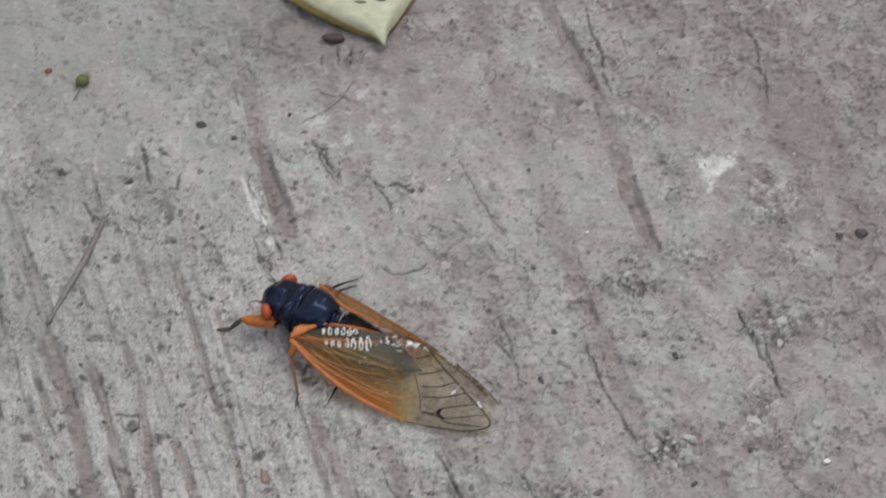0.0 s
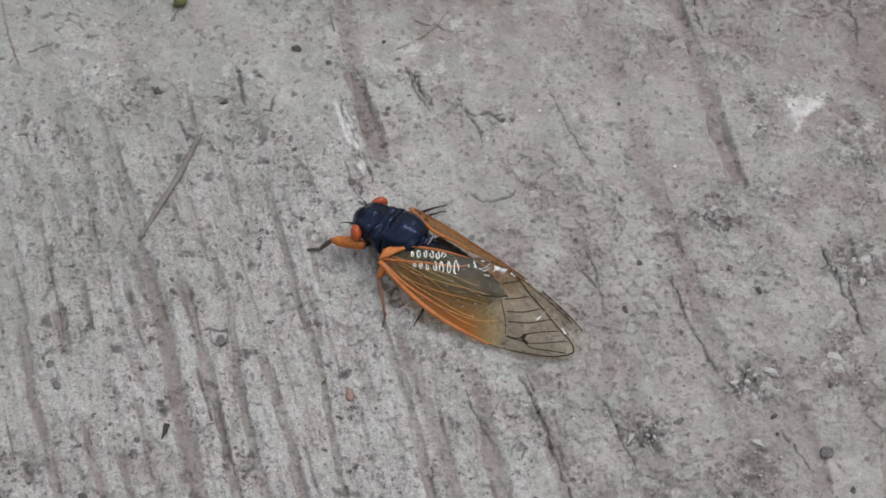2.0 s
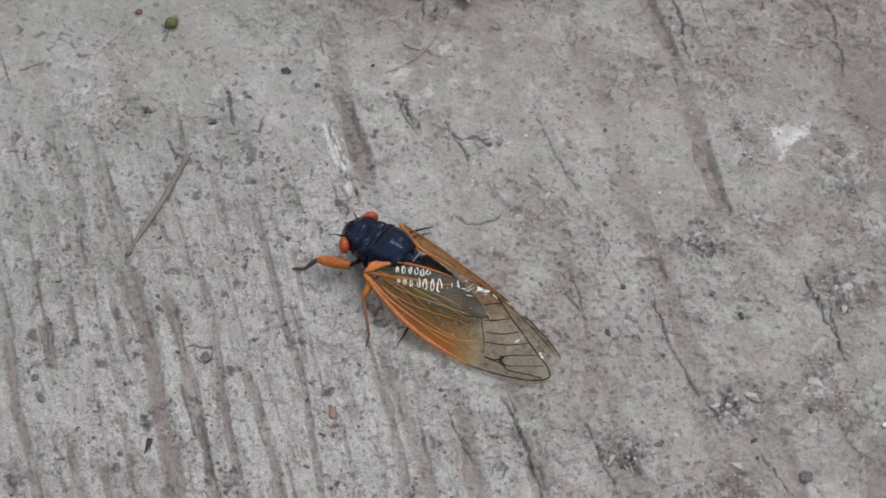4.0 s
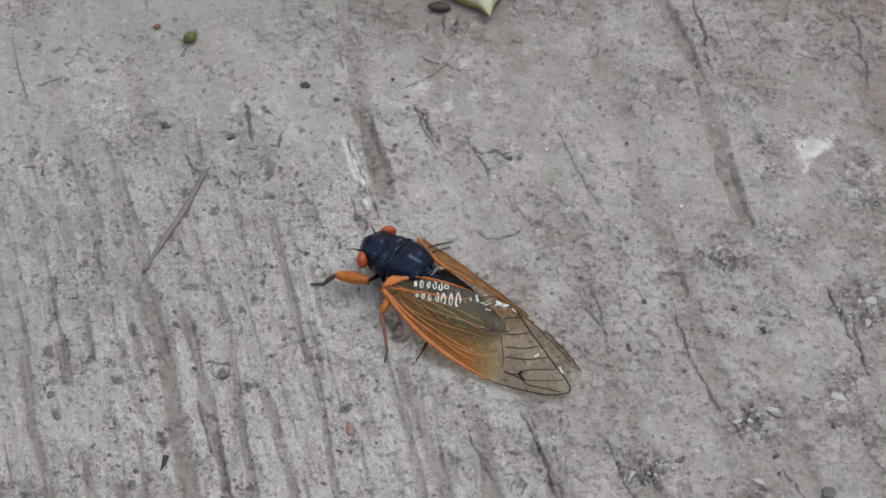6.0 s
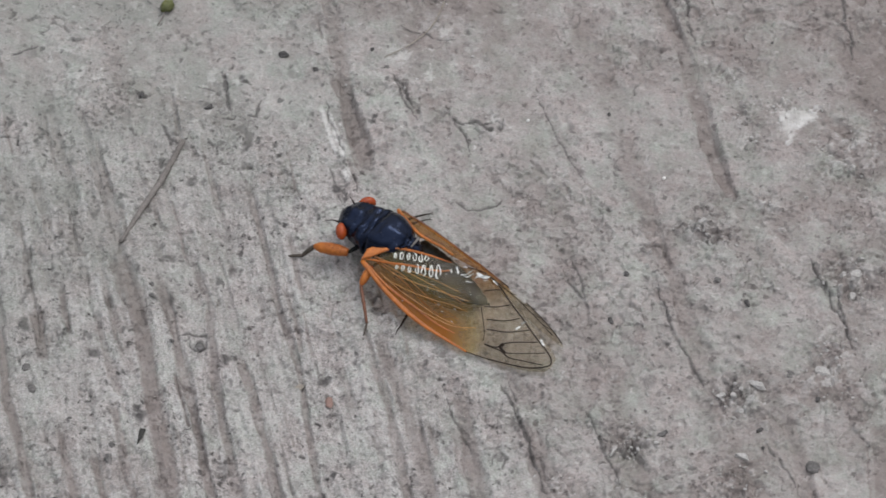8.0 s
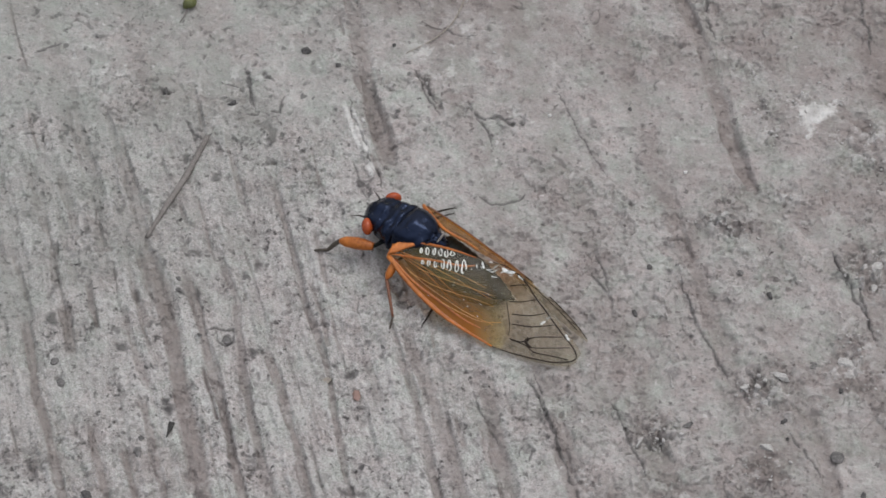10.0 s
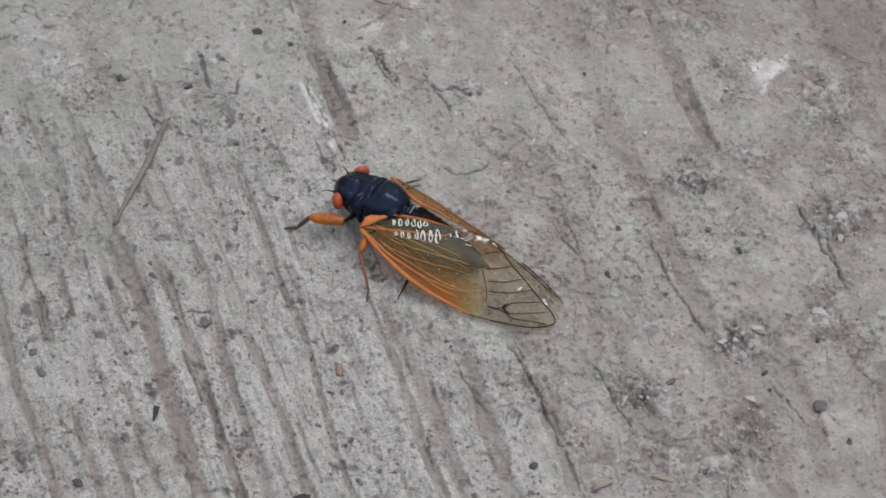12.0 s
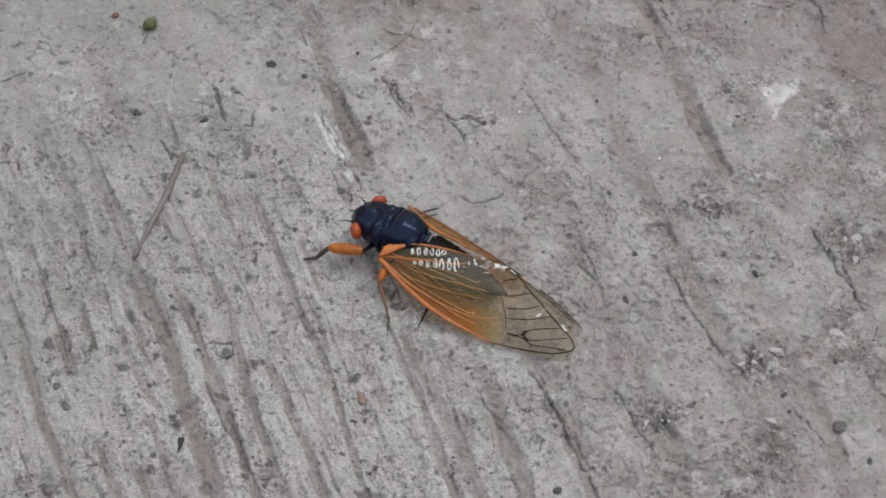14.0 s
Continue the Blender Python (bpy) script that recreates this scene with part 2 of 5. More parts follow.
STONE_GREY = mottled("grey_stone", (0.22, 0.21, 0.20), (0.52, 0.505, 0.49), 500, 0.88, 0.3, 0.2)
STONE_SHARD = mottled("pale_stone_shard", (0.30, 0.288, 0.275), (0.56, 0.545, 0.525), 500, 0.85, 0.3, 0.2)
STONE_PALE = mottled("white_quartz_grain", (0.62, 0.61, 0.59), (0.82, 0.81, 0.79), 900, 0.4, 0.1, 0.5)
CHIP_RED = mottled("faded_red_brown_chip", (0.20, 0.125, 0.105), (0.31, 0.21, 0.18), 900, 0.8, 0.1, 0.3)
FOOT_GREY = mottled("grey_brown_foot", (0.028, 0.023, 0.019), (0.10, 0.082, 0.066), 900, 0.55, 0.03, 0.3)
BLACK_BIT = mottled("black_plant_scrap", (0.018, 0.017, 0.016), (0.05, 0.048, 0.044), 900, 0.6, 0.1, 0.3)


# ---- the slab ----
def lattice(x, y, size, seed):
    """Smooth random values between 0 and 1 on a lattice of that size."""
    table = np.random.RandomState(seed).rand(128, 128)
    u, v = x / size, y / size
    i, j = np.floor(u).astype(int), np.floor(v).astype(int)
    a, b = u - i, v - j
    a, b = a * a * (3 - 2 * a), b * b * (3 - 2 * b)
    i0, i1, j0, j1 = i % 128, (i + 1) % 128, j % 128, (j + 1) % 128
    return (table[i0, j0] * (1 - a) + table[i1, j0] * a) * (1 - b) + (table[i0, j1] * (1 - a) + table[i1, j1] * a) * b


def rough(x, y, size, seed, octaves=3, keep=0.5):
    total, weight = 0, 0
    for n in range(octaves):
        total = total + keep**n * lattice(x + 17.3 * n, y - 9.1 * n, size / 2**n, seed + n)
        weight += keep**n
    return total / weight - 0.5


def smooth(a, b, v):
    t = np.clip((v - a) / (b - a), 0, 1)
    return t * t * (3 - 2 * t)


def to_line(x, y, line):
    """Distance to a polyline, signed to its side, and how far along it, 0 to 1."""
    best = np.full(x.shape, 1e9)
    along = np.zeros(x.shape)
    for n in range(len(line) - 1):
        (ax, ay), (bx, by) = line[n], line[n + 1]
        dx, dy = bx - ax, by - ay
        t = np.clip(((x - ax) * dx + (y - ay) * dy) / (dx * dx + dy * dy), 0, 1)
        d = np.hypot(x - ax - t * dx, y - ay - t * dy)
        near = d < best
        best = np.where(near, d, best)
        along = np.where(near, (n + t) / (len(line) - 1), along)
    return best, along


# Broom grooves, in mm on the slab: half width, depth, dirt, then the way.
GROOVES_WEST = [
    (0.5, 0.5, 1.0, (-62.4, -11.2), (-60.4, -18.9), (-59.0, -25.5), (-57.2, -32.0), (-54.7, -40.2)),
    (0.6, 0.45, 1, (-56.5, -11.2), (-55.3, -16.0), (-54.4, -20.3)),
    (0.35, 0.4, 0.9, (-53.3, -6.7), (-52.3, -11.1), (-51.2, -15.5)),
    (0.45, 0.4, 0.8, (-51.2, -31.1), (-50.2, -35.7), (-48.9, -40.2)),
    (0.4, 0.3, 0.5, (-48.1, -11.1), (-46.5, -15.9), (-45.1, -20.7), (-43.7, -25.4)),
    (0.5, 0.3, 0.5, (-56.2, 19.5), (-52.1, 7.1)),
    (0.65, 0.4, 0.6, (-51.2, 18.8), (-46.5, 5.0), (-45.4, -3.6)),
    (1.0, 0.5, 1.0, (-45.9, -1.0), (-44.6, -4.6), (-42.1, -10.6), (-38.9, -25.9), (-35.1, -41.3)),
    (0.5, 0.6, 0.9, (-40.0, -3.4), (-37.5, -11.2), (-34.9, -21.5), (-33.0, -27.8), (-30.5, -38.3)),
    (0.45, 0.4, 0.7, (-35.2, -1.3), (-32.1, -9.9), (-30.0, -24.7), (-26.9, -38.3)),
    (0.4, 0.3, 0.5, (-35.0, 21.6), (-31.7, 6.4)),
    (0.5, 0.5, 0.8, (-27.5, -17.7), (-25.2, -24.7), (-22.8, -33.4)),
]
GROOVES_MID = [
    (0.32, 0.45, 0.65, (-28.6, 14.6), (-24.7, 1.0), (-21.8, -11.8), (-19.0, -19.6), (-17.1, -30.9), (-15.3, -39.5)),
    (0.4, 0.3, 0.5, (-13.6, -18.9), (-10.9, -27.2)),
    (0.45, 0.35, 0.6, (-9.3, -17.0), (-6.6, -24.7), (-4.4, -35.8)),
    (0.75, 0.3, 0.7, (-8.3, -13.8), (-4.5, -24.7), (-1.2, -35.8)),
    (0.5, 0.4, 0.85, (-44.3, -26.3), (-43.1, -31.0), (-42.0, -36.0), (-40.7, -41.0)),
    (0.45, 0.4, 0.9, (-46.3, -35.2), (-45.4, -38.8), (-44.3, -42.0)),
    (0.5, 0.3, 0.6, (-58.6, -0.8), (-57.6, -7.7)),
    (0.55, 0.4, 0.75, (-35.5, -17.3), (-33.8, -24.4), (-32.4, -30.4), (-31.1, -36.4)),
    (0.14, 0.5, 1, (-36.2, -21.1), (-34.6, -26.7), (-33.4, -30.9)),
    (0.6, 0.35, 0.6, (-62.2, 8.4), (-59.4, 1.0)),
    (0.5, 0.3, 0.6, (-58.6, 12.6), (-55.6, 1.0)),
    (0.9, 0.3, 0.6, (2.7, -28.4), (6.3, -40.7)),
    (0.8, 0.25, 0.5, (-6.5, 33.0), (-3.6, 22.3)),
]
GOUGES_EAST = [
    (0.85, 0.4, 0.8, (-17.6, 46.2), (-15.0, 33.0), (-12.6, 21.6), (-10.2, 13.2)),
    (0.95, 0.6, 0.85, (25.4, 65.0), (27.6, 59.4), (30.1, 53.2), (32.1, 47.9), (34.1, 43.0), (35.8, 37.0), (36.8, 31.6), (37.9, 26.3), (39.0, 21.1), (40.9, 14.9), (42.6, 9.9)),
    (0.75, 0.7, 1.0, (38.2, 25.0), (39.0, 21.0), (40.9, 14.9), (42.4, 9.9)),
]
GOUGES_WEST = [
    (0.5, 0.5, 1.0, (31.2, 53.0), (33.4, 46.3), (35.6, 39.7)),
    (1.05, 0.45, 1.0, (-16.4, 32.6), (-14.2, 27.8), (-12.2, 21.0), (-10.7, 15.0)),
    (1.0, 0.4, 0.75, (48.1, -25.2), (50.5, -35.8), (51.2, -49.7)),
    (1.1, 0.3, 0.6, (35.4, -11.9), (36.9, -18.4), (38.0, -24.8)),
    (0.9, 0.4, 0.8, (3.1, -23.2), (5.2, -33.7), (7.5, -47.7)),
    (0.8, 0.4, 0.8, (13.4, -32.2), (15.4, -40.7), (17.1, -48.1)),
    (0.8, 0.3, 0.7, (-21.1, 57.5), (-18.5, 48.6), (-16.0, 40.9)),
    (0.75, 0.4, 0.95, (-14.5, 29.9), (-12.9, 23.0), (-11.3, 17.8)),
]
WORN_BANDS = [
    (1.0, 0.35, 0.75, (30.6, 3.6), (31.6, 0.9), (33.4, -4.0), (35.9, -14.1), (37.8, -20.0)),
    (0.8, 0.35, 0.7, (12.9, -28.0), (15.2, -34.5), (17.6, -42.0), (19.2, -49.0)),
    (0.8, 0.3, 0.6, (48.4, -30.8), (49.7, -35.5), (51.4, -40.7)),
    (1.7, 0.25, 0.9, (61.3, -27.0), (61.8, -36.0), (61.4, -48.0)),
    (1.3, 0.35, 0.85, (55.2, 2.6), (56.9, -2.4), (58.6, -7.6)),
    (0.7, 0.2, 0.4, (13.6, 29.4), (20.6, 13.2)),
    (0.9, 0.3, 0.5, (44.1, -15.1), (49.8, -35.8)),
    (0.9, 0.4, 0.85, (53.8, 28.0), (57.1, 25.0), (60.8, 22.3)),
    (0.9, 0.3, 0.55, (58.7, 31.0), (65.6, 24.6)),
]
# Hairline cracks: half width, depth, then the way.
CRACKS_EAST = [
    (0.36, 0.6, (34.4, 55.7), (35.5, 50.1), (36.7, 46.2), (36.1, 44.8), (37.0, 41.3), (37.9, 38.3)),
    (0.34, 0.5, (58.5, 52.1), (59.7, 49.3), (60.2, 44.9), (60.7, 40.5), (60.8, 37.3)),
    (0.36, 0.6, (31.1, -4.6), (32.6, -11.4), (34.1, -15.2), (35.8, -17.9), (36.5, -20.3), (37.3, -21.7)),
    (0.3, 0.6, (52.8, 0.9), (53.9, -2.0), (54.6, -5.8)),
    (0.3, 0.6, (56.1, -5.0), (57.0, -10.8), (58.2, -15.1)),
]
CRACKS_SOUTH = [
    (0.34, 0.6, (20.6, -25.8), (22.8, -31.4), (24.1, -34.6), (25.4, -38.4)),
    (0.32, 0.6, (8.9, -21.7), (11.3, -27.7), (13.1, -32.7), (14.4, -36.7), (16.1, -41.3), (17.4, -48.0)),
    (0.26, 0.5, (45.2, -30.7), (47.0, -34.2), (49.3, -38.3)),
    (0.25, 0.6, (53.1, -0.0), (55.3, -6.8), (58.1, -13.8)),
    (0.25, 0.5, (34.5, 5.6), (37.7, 4.6), (40.5, 4.1)),
]
CRACKS_NORTH = [
    (0.16, 0.3, (-16.4, 14.6), (-13.5, 7.7)),
    (0.28, 0.4, (18.9, -0.9), (20.1, -3.9), (20.8, -8.3)),
    (0.28, 0.4, (10.2, -21.6), (11.8, -28.1), (13.0, -31.3), (13.8, -34.5), (14.7, -37.4)),
    (0.2, 0.4, (7.8, -36.0), (9.1, -33.7), (10.0, -34.6), (9.5, -36.6)),
    (0.5, 0.6, (0.0, 28.0), (1.2, 24.6), (3.0, 23.4), (5.3, 23.8), (6.7, 22.6), (8.7, 22.9), (9.0, 24.7)),
    (0.3, 0.4, (2.4, 23.2), (3.9, 19.5)),
    (0.34, 0.4, (-7.4, 32.6), (-5.4, 29.2), (-4.2, 26.0)),
    (0.2, 0.4, (-3.3, 41.0), (-0.8, 39.3), (1.8, 39.8)),
    (0.2, 0.4, (-7.2, 32.1), (-5.3, 26.8), (-3.4, 23.4)),
]
# Broken rims and flakes in the skin, north-west and east.
FLAKES_WEST = [
    (0.23, 0.4, (-32.8, 32.6), (-31.9, 28.4), (-30.8, 24.4)),
    (0.34, 0.5, (-33.6, 23.9), (-30.5, 23.5)),
    (0.34, 0.4, (-28.5, 24.4), (-27.1, 24.0), (-26.8, 27.3)),
    (0.41, 0.6, (-45.4, 28.5), (-44.4, 27.3), (-43.0, 27.5)),
    (0.2, 0.3, (-64.6, 34.9), (-62.4, 35.7), (-59.8, 36.7)),
    (0.27, 0.3, (-44.6, 38.0), (-42.6, 41.8)),
    (0.34, 0.5, (-45.7, 21.6), (-44.9, 20.4), (-43.7, 21.2)),
    (0.41, 0.5, (-40.9, 22.2), (-39.8, 19.5), (-37.8, 19.0)),
    (0.34, 0.4, (-35.3, 29.2), (-33.1, 28.4)),
    (0.34, 0.4, (-30.2, 30.7), (-28.0, 29.9)),
    (0.27, 0.3, (-65.0, 19.2), (-61.7, 19.9)),
    (0.2, 0.5, (-36.1, -15.5), (-34.8, -15.1), (-33.4, -15.3), (-32.1, -15.1), (-32.1, -16.8), (-32.9, -18.2)),
    (0.16, 0.5, (-34.3, -15.6), (-34.0, -17.1), (-32.9, -18.2)),
]
FLAKES_EAST = [
    (0.23, 0.4, (-5.3, 49.8), (-5.7, 46.9)),
    (0.27, 0.4, (-3.1, 50.3), (-3.5, 46.1)),
    (0.27, 0.4, (-1.3, 50.0), (-1.5, 46.7)),
    (0.23, 0.4, (0.3, 49.6), (-0.1, 47.1)),
]
CRACKS_MID = [
    (0.26, 0.5, (-17.2, 26.8), (-14.7, 18.7), (-11.8, 10.4)),
    (0.18, 0.4, (10.6, -25.9), (12.6, -30.5), (14.2, -35.8)),
    (0.18, 0.4, (1.0, -22.8), (2.8, -27.7), (5.2, -33.4)),
    (0.2, 0.4, (18.5, -4.0), (21.1, -9.2)),
    (0.15, 0.3, (13.6, 29.4), (16.4, 22.5), (20.6, 13.2)),
    (0.16, 0.3, (0.0, 28.0), (4.5, 18.0)),
    (0.2, 0.4, (3.9, 24.4), (5.5, 23.4), (8.0, 24.1), (9.7, 23.0)),
    (0.25, 0.5, (2.2, 9.7), (4.2, 7.9), (6.1, 7.7), (8.3, 8.6), (8.9, 9.8)),
    (0.15, 0.25, (-32.7, 33.0), (-31.2, 24.4)),
]
# White scratches: half width, depth, then the way.
SCRATCHES = [
    (0.55, 0.1, (-18.1, 26.3), (-16.0, 19.3), (-12.8, 10.9)),
    (0.36, 0.1, (-16.7, 25.2), (-13.7, 17.1)),
]
# Crumbled patches: centre, radius, relief in mm.
CRUMBLED = [
    (35.6, 5.4, 1.9, 0.75), (37.8, 4.8, 1.9, 0.75), (40.0, 3.6, 1.9, 0.7), (47.0, 9.9, 2.2, 0.5), (58.3, -3.4, 4.4, 1.1), (41.5, -24.0, 5.0, 0.8), (42.0, -37.6, 4.0, 0.6), (26.4, -32.7, 3.0, 0.7),
    (59.0, 18.8, 6.5, 0.5), (44.6, 27.0, 3.0, 0.5), (45.2, 21.2, 2.6, 0.55), (42.4, 33.0, 2.2, 0.45), (50.5, 28.6, 2.4, 0.4), (6.5, 23.5, 3.2, 0.4), (55.5, -15.0, 4.5, 0.4), (-52.0, 33.0, 7.0, 0.12), (-34.0, 28.0, 6.5, 0.14), (-2.0, 36.0, 8.0, 0.14), (-0.5, 47.5, 2.6, 0.3),
    (37.6, -45.0, 4.5, 0.45), (30.5, -42.3, 4.0, 0.4), (27.3, -31.9, 3.4, 0.45), (54.6, -20.6, 4.5, 0.35), (17.1, -38.9, 3.5, 0.4),
]
# Larger pits and dark aggregate: centre, radius.
PITS = [
    (-23.4, 35.6, 0.65), (-34.3, 25.5, 0.57), (-45.8, 29.9, 0.41), (-44.4, 27.2, 0.49), (-39.1, 20.4, 0.57), (-33.0, -16.3, 0.73), (24.4, 26.0, 0.41), (44.6, -7.8, 0.49), (53.0, -24.0, 0.49), (-1.1, -29.1, 0.33), (1.1, 11.7, 0.65), (8.4, 23.0, 0.49), (-11.5, 14.2, 0.41), (11.6, 41.8, 0.41), (-57.5, -19.3, 0.65), (-56.0, -24.0, 0.73), (-44.7, -36.0, 0.65), (-31.0, -5.8, 0.65), (-22.5, 39.6, 0.41), (-39.4, 0.1, 0.41), (-18.9, -23.5, 0.33), (-22.7, 33.6, 0.49), (-29.8, 31.0, 0.49), (-33.1, 28.3, 0.49),
]


def groove_set(x, y, z, dirt, grooves):
    for half, depth, stain, *line in grooves:
        xs, ys = [p[0] for p in line], [p[1] for p in line]
        pick = np.where((x > min(xs) - 5) & (x < max(xs) + 5) & (y > min(ys) - 5) & (y < max(ys) + 5))
        px, py = x[pick], y[pick]
        wander = 0.5 * rough(px, py, 5.0, 31, 3)
        d, along = to_line(px + wander, py, line)
        ends = smooth(0, 0.12, along) * smooth(1, 0.88, along) * 0.8 + 0.2 * (d < half)
        d = np.abs(d + 0.55 * half * rough(px, py, 0.9, 141, 3, 0.75))
        width = half * (0.9 + 0.95 * lattice(px, py, 4.0, 77))
        side = d * np.sign(px + wander - np.interp(-py, [-p[1] for p in line], [p[0] for p in line]))
        deep = np.exp(-((d / width) ** 6)) * ends
        z[pick] -= 0.85 * depth * deep * (0.6 + 0.8 * lattice(px, py, 2.4, 78))
        cut = np.exp(-(((side + 0.85 * width) / 0.2) ** 2)) * ends * smooth(0.3, 0.6, lattice(px, py, 3.0, 80))
        z[pick] -= 0.55 * depth * cut
        z[pick] += 0.30 * depth * np.exp(-(((side - 1.35 * width) / 0.35) ** 2)) * ends
        fill = stain * deep * (0.82 + 0.36 * lattice(px, py, 1.9, 79))
        dirt[pick] = np.maximum(dirt[pick], np.maximum(0.98 * fill, 1.5 * stain * cut))


def run_on(groove):
    """A groove that is still open at its south end goes on along the broom's way."""
    x, y = groove[-1]
    return (*groove, (x + 4.2, y - 16)) if y < -33 else groove


def random_grooves():
    """Short lens-shaped strokes between the larger grooves, thick to the south-west."""
    rng = random.Random(12)
    made = []
    while len(made) < 90:
        x, y = rng.uniform(-80, 70), rng.uniform(-55, 62)
        if rng.random() > 0.05 + 0.95 * float(smooth(10, -24, x + 0.5 * y) * smooth(28, 4, y + 0.15 * x)):
            continue
        long, lean = rng.uniform(4, 15), -0.262 + rng.gauss(0, 0.025)
        made.append((rng.uniform(0.07, 0.30), rng.uniform(0.15, 0.4), rng.uniform(0.3, 0.75), (x, y), (x - lean * long / 2 + rng.gauss(0, 0.15), y - long / 2), (x - lean * long, y - long)))
    return made


def crack_set(x, y, z, dark, cracks):
    for half, depth, *line in cracks:
        xs, ys = [p[0] for p in line], [p[1] for p in line]
        pick = np.where((x > min(xs) - 3) & (x < max(xs) + 3) & (y > min(ys) - 3) & (y < max(ys) + 3))
        px, py = x[pick], y[pick]
        d, along = to_line(px + 1.3 * rough(px, py, 2.6, 41, 4, 0.65), py + 1.1 * rough(px, py, 2.4, 51, 4, 0.65), line)
        ends = smooth(0, 0.15, along) * smooth(1, 0.8, along)
        gap = smooth(0.08, 0.26, lattice(px, py, 1.3, 61)) * (0.7 + 0.5 * lattice(px, py, 0.7, 63))
        width = half * 0.55 * (0.5 + 1.1 * lattice(px, py, 1.1, 62)) * (0.35 + 0.65 * ends)
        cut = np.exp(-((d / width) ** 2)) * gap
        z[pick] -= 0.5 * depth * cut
        # the cut is darkened along with its depth
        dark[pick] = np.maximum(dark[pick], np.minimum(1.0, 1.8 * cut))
        # one lip stands a little proud
        z[pick] += 0.10 * np.exp(-(((d - 0.5) / 0.4) ** 2)) * ends


def slab_axis(low, high, step):
    """Lines of the slab's sheet: close together here, ever wider towards the horizon."""
    fine = np.arange(low, high, step)
    out = np.cumsum(step * 1.32 ** np.arange(1, 48))
    return np.concatenate([low - out[::-1], fine, fine[-1] + out])


SLAB_X, SLAB_Y = slab_axis(-81.0, 83.0, 0.15), slab_axis(-54.0, 64.0, 0.15)
grid_x = SLAB_X[(SLAB_X > -90) & (SLAB_X < 90)]
grid_y = SLAB_Y[(SLAB_Y > -62) & (SLAB_Y < 72)]


def build_ground():
    gx, gy = SLAB_X, SLAB_Y
    x, y = [a.ravel() for a in np.meshgrid(gx, gy)]
    inside = (x > -90) & (x < 90) & (y > -62) & (y < 72)
    z = np.zeros(len(x))
    dirt, dark, scuff, algae, broomed = (np.zeros(len(x)) for _ in range(5))
    fx, fy = x[inside], y[inside]
    # slow waves and sandy texture
    fz = 0.5 * rough(fx, fy, 24, 1, 2) + 0.75 * rough(fx, fy, 5.0, 5, 3) + 0.62 * rough(fx, fy, 1.6, 9, 3, 0.8)
    # flaked cement skin: small terraces with broken rims
    worn = smooth(-0.10, 0.16, rough(fx, fy, 13, 125, 2) + 0.0012 * fx)
    skin_a, skin_b = rough(fx, fy, 3.4, 121, 4, 0.65), rough(fx + 31, fy, 1.9, 123, 4, 0.65)
    step_a, step_b = smooth(-0.01, 0.025, skin_a), smooth(0.03, 0.07, skin_b)
    fz += worn * (0.34 * step_a + 0.24 * step_b) + 0.06 * step_b
    # shade along the terrace edges, put into the colour mask
    rim = worn * np.maximum(np.exp(-(((skin_a + 0.012) / 0.016) ** 2)), 0.8 * np.exp(-(((skin_b - 0.025) / 0.016) ** 2))) * smooth(0.35, 0.6, lattice(fx, fy, 1.3, 127))
    # the broom's strokes, strongest to the south-west
    u = fx + 0.262 * fy + 1.2 * rough(fx, fy, 16, 13, 2) + 0.5 * rough(fx, fy, 3.5, 15, 2)
    swept = smooth(8, -22, fx + 0.5 * fy) * smooth(26, 6, fy + 0.15 * fx)
    strokes = lattice(u, fy * 0.055, 1.9, 21) * 0.55 + lattice(u + 50, fy * 0.08, 0.8, 22) * 0.45
    strokes = strokes - 0.5
    fz += strokes * (0.26 + 0.75 * swept)
    fd = smooth(0.06, 0.24, -strokes) * (0.10 + 0.24 * swept) * (0.2 + 0.9 * lattice(fx, fy, 2.6, 24)) * smooth(-0.16, 0.08, rough(fx, fy, 0.9, 143, 3, 0.75))
    chip = rough(fx + 0.262 * fy, fy * 0.6, 1.25, 151, 4, 0.7)
    edge_c = np.exp(-(((chip - 0.02) / 0.022) ** 2)) * smooth(0.45, 0.65, lattice(fx, fy, 2.1, 153))
    fz += swept * (0.12 * smooth(0.0, 0.02, chip) - 0.10 * edge_c)
    # wide worn bands that run with the broom on the smoother half
    band = lattice(u + 7, fy * 0.03, 6.5, 27) - 0.5
    fd += 0.32 * smooth(0.08, 0.40, -band) * (1 - 0.6 * swept)
    # a film of dirt on the smoother east side
    fd += smooth(-8, 60, fx) * (1 - 0.8 * np.exp(-(((fx - 38) / 15) ** 2) - ((fy + 3) / 9) ** 2)) * (0.20 + 0.9 * np.clip(rough(fx, fy, 11, 28, 3, 0.5) + 0.08, 0, 1) + 0.26 * smooth(-0.02, 0.05, rough(fx, fy, 4.2, 181, 4, 0.6)))
    fd += 0.14 * smooth(12, 50, fx) * smooth(4, 40, fy)
    fz += 0.30 * band
    # a brown stain about the fallen leaf, thinning out to the south-east
    fd += 0.75 * np.exp(-(((fx - 8) / 17) ** 2) - ((fy - 38) / 12) ** 2) * (0.15 + 1.2 * lattice(fx, fy, 2.2, 133) * lattice(fx, fy, 6.5, 135))
    # dirt together with the leaf's soft shadow, painted below its edge
    fd += 1.0 * np.exp(-(((fx + 4) / 15) ** 2) - ((fy - 54) / 10.5) ** 2) * (0.35 + lattice(fx, fy, 3.0, 131))
    soil_and_shade = np.exp(-(((fx + 9) / 11) ** 2) - ((fy - 56) / 6.5) ** 2)
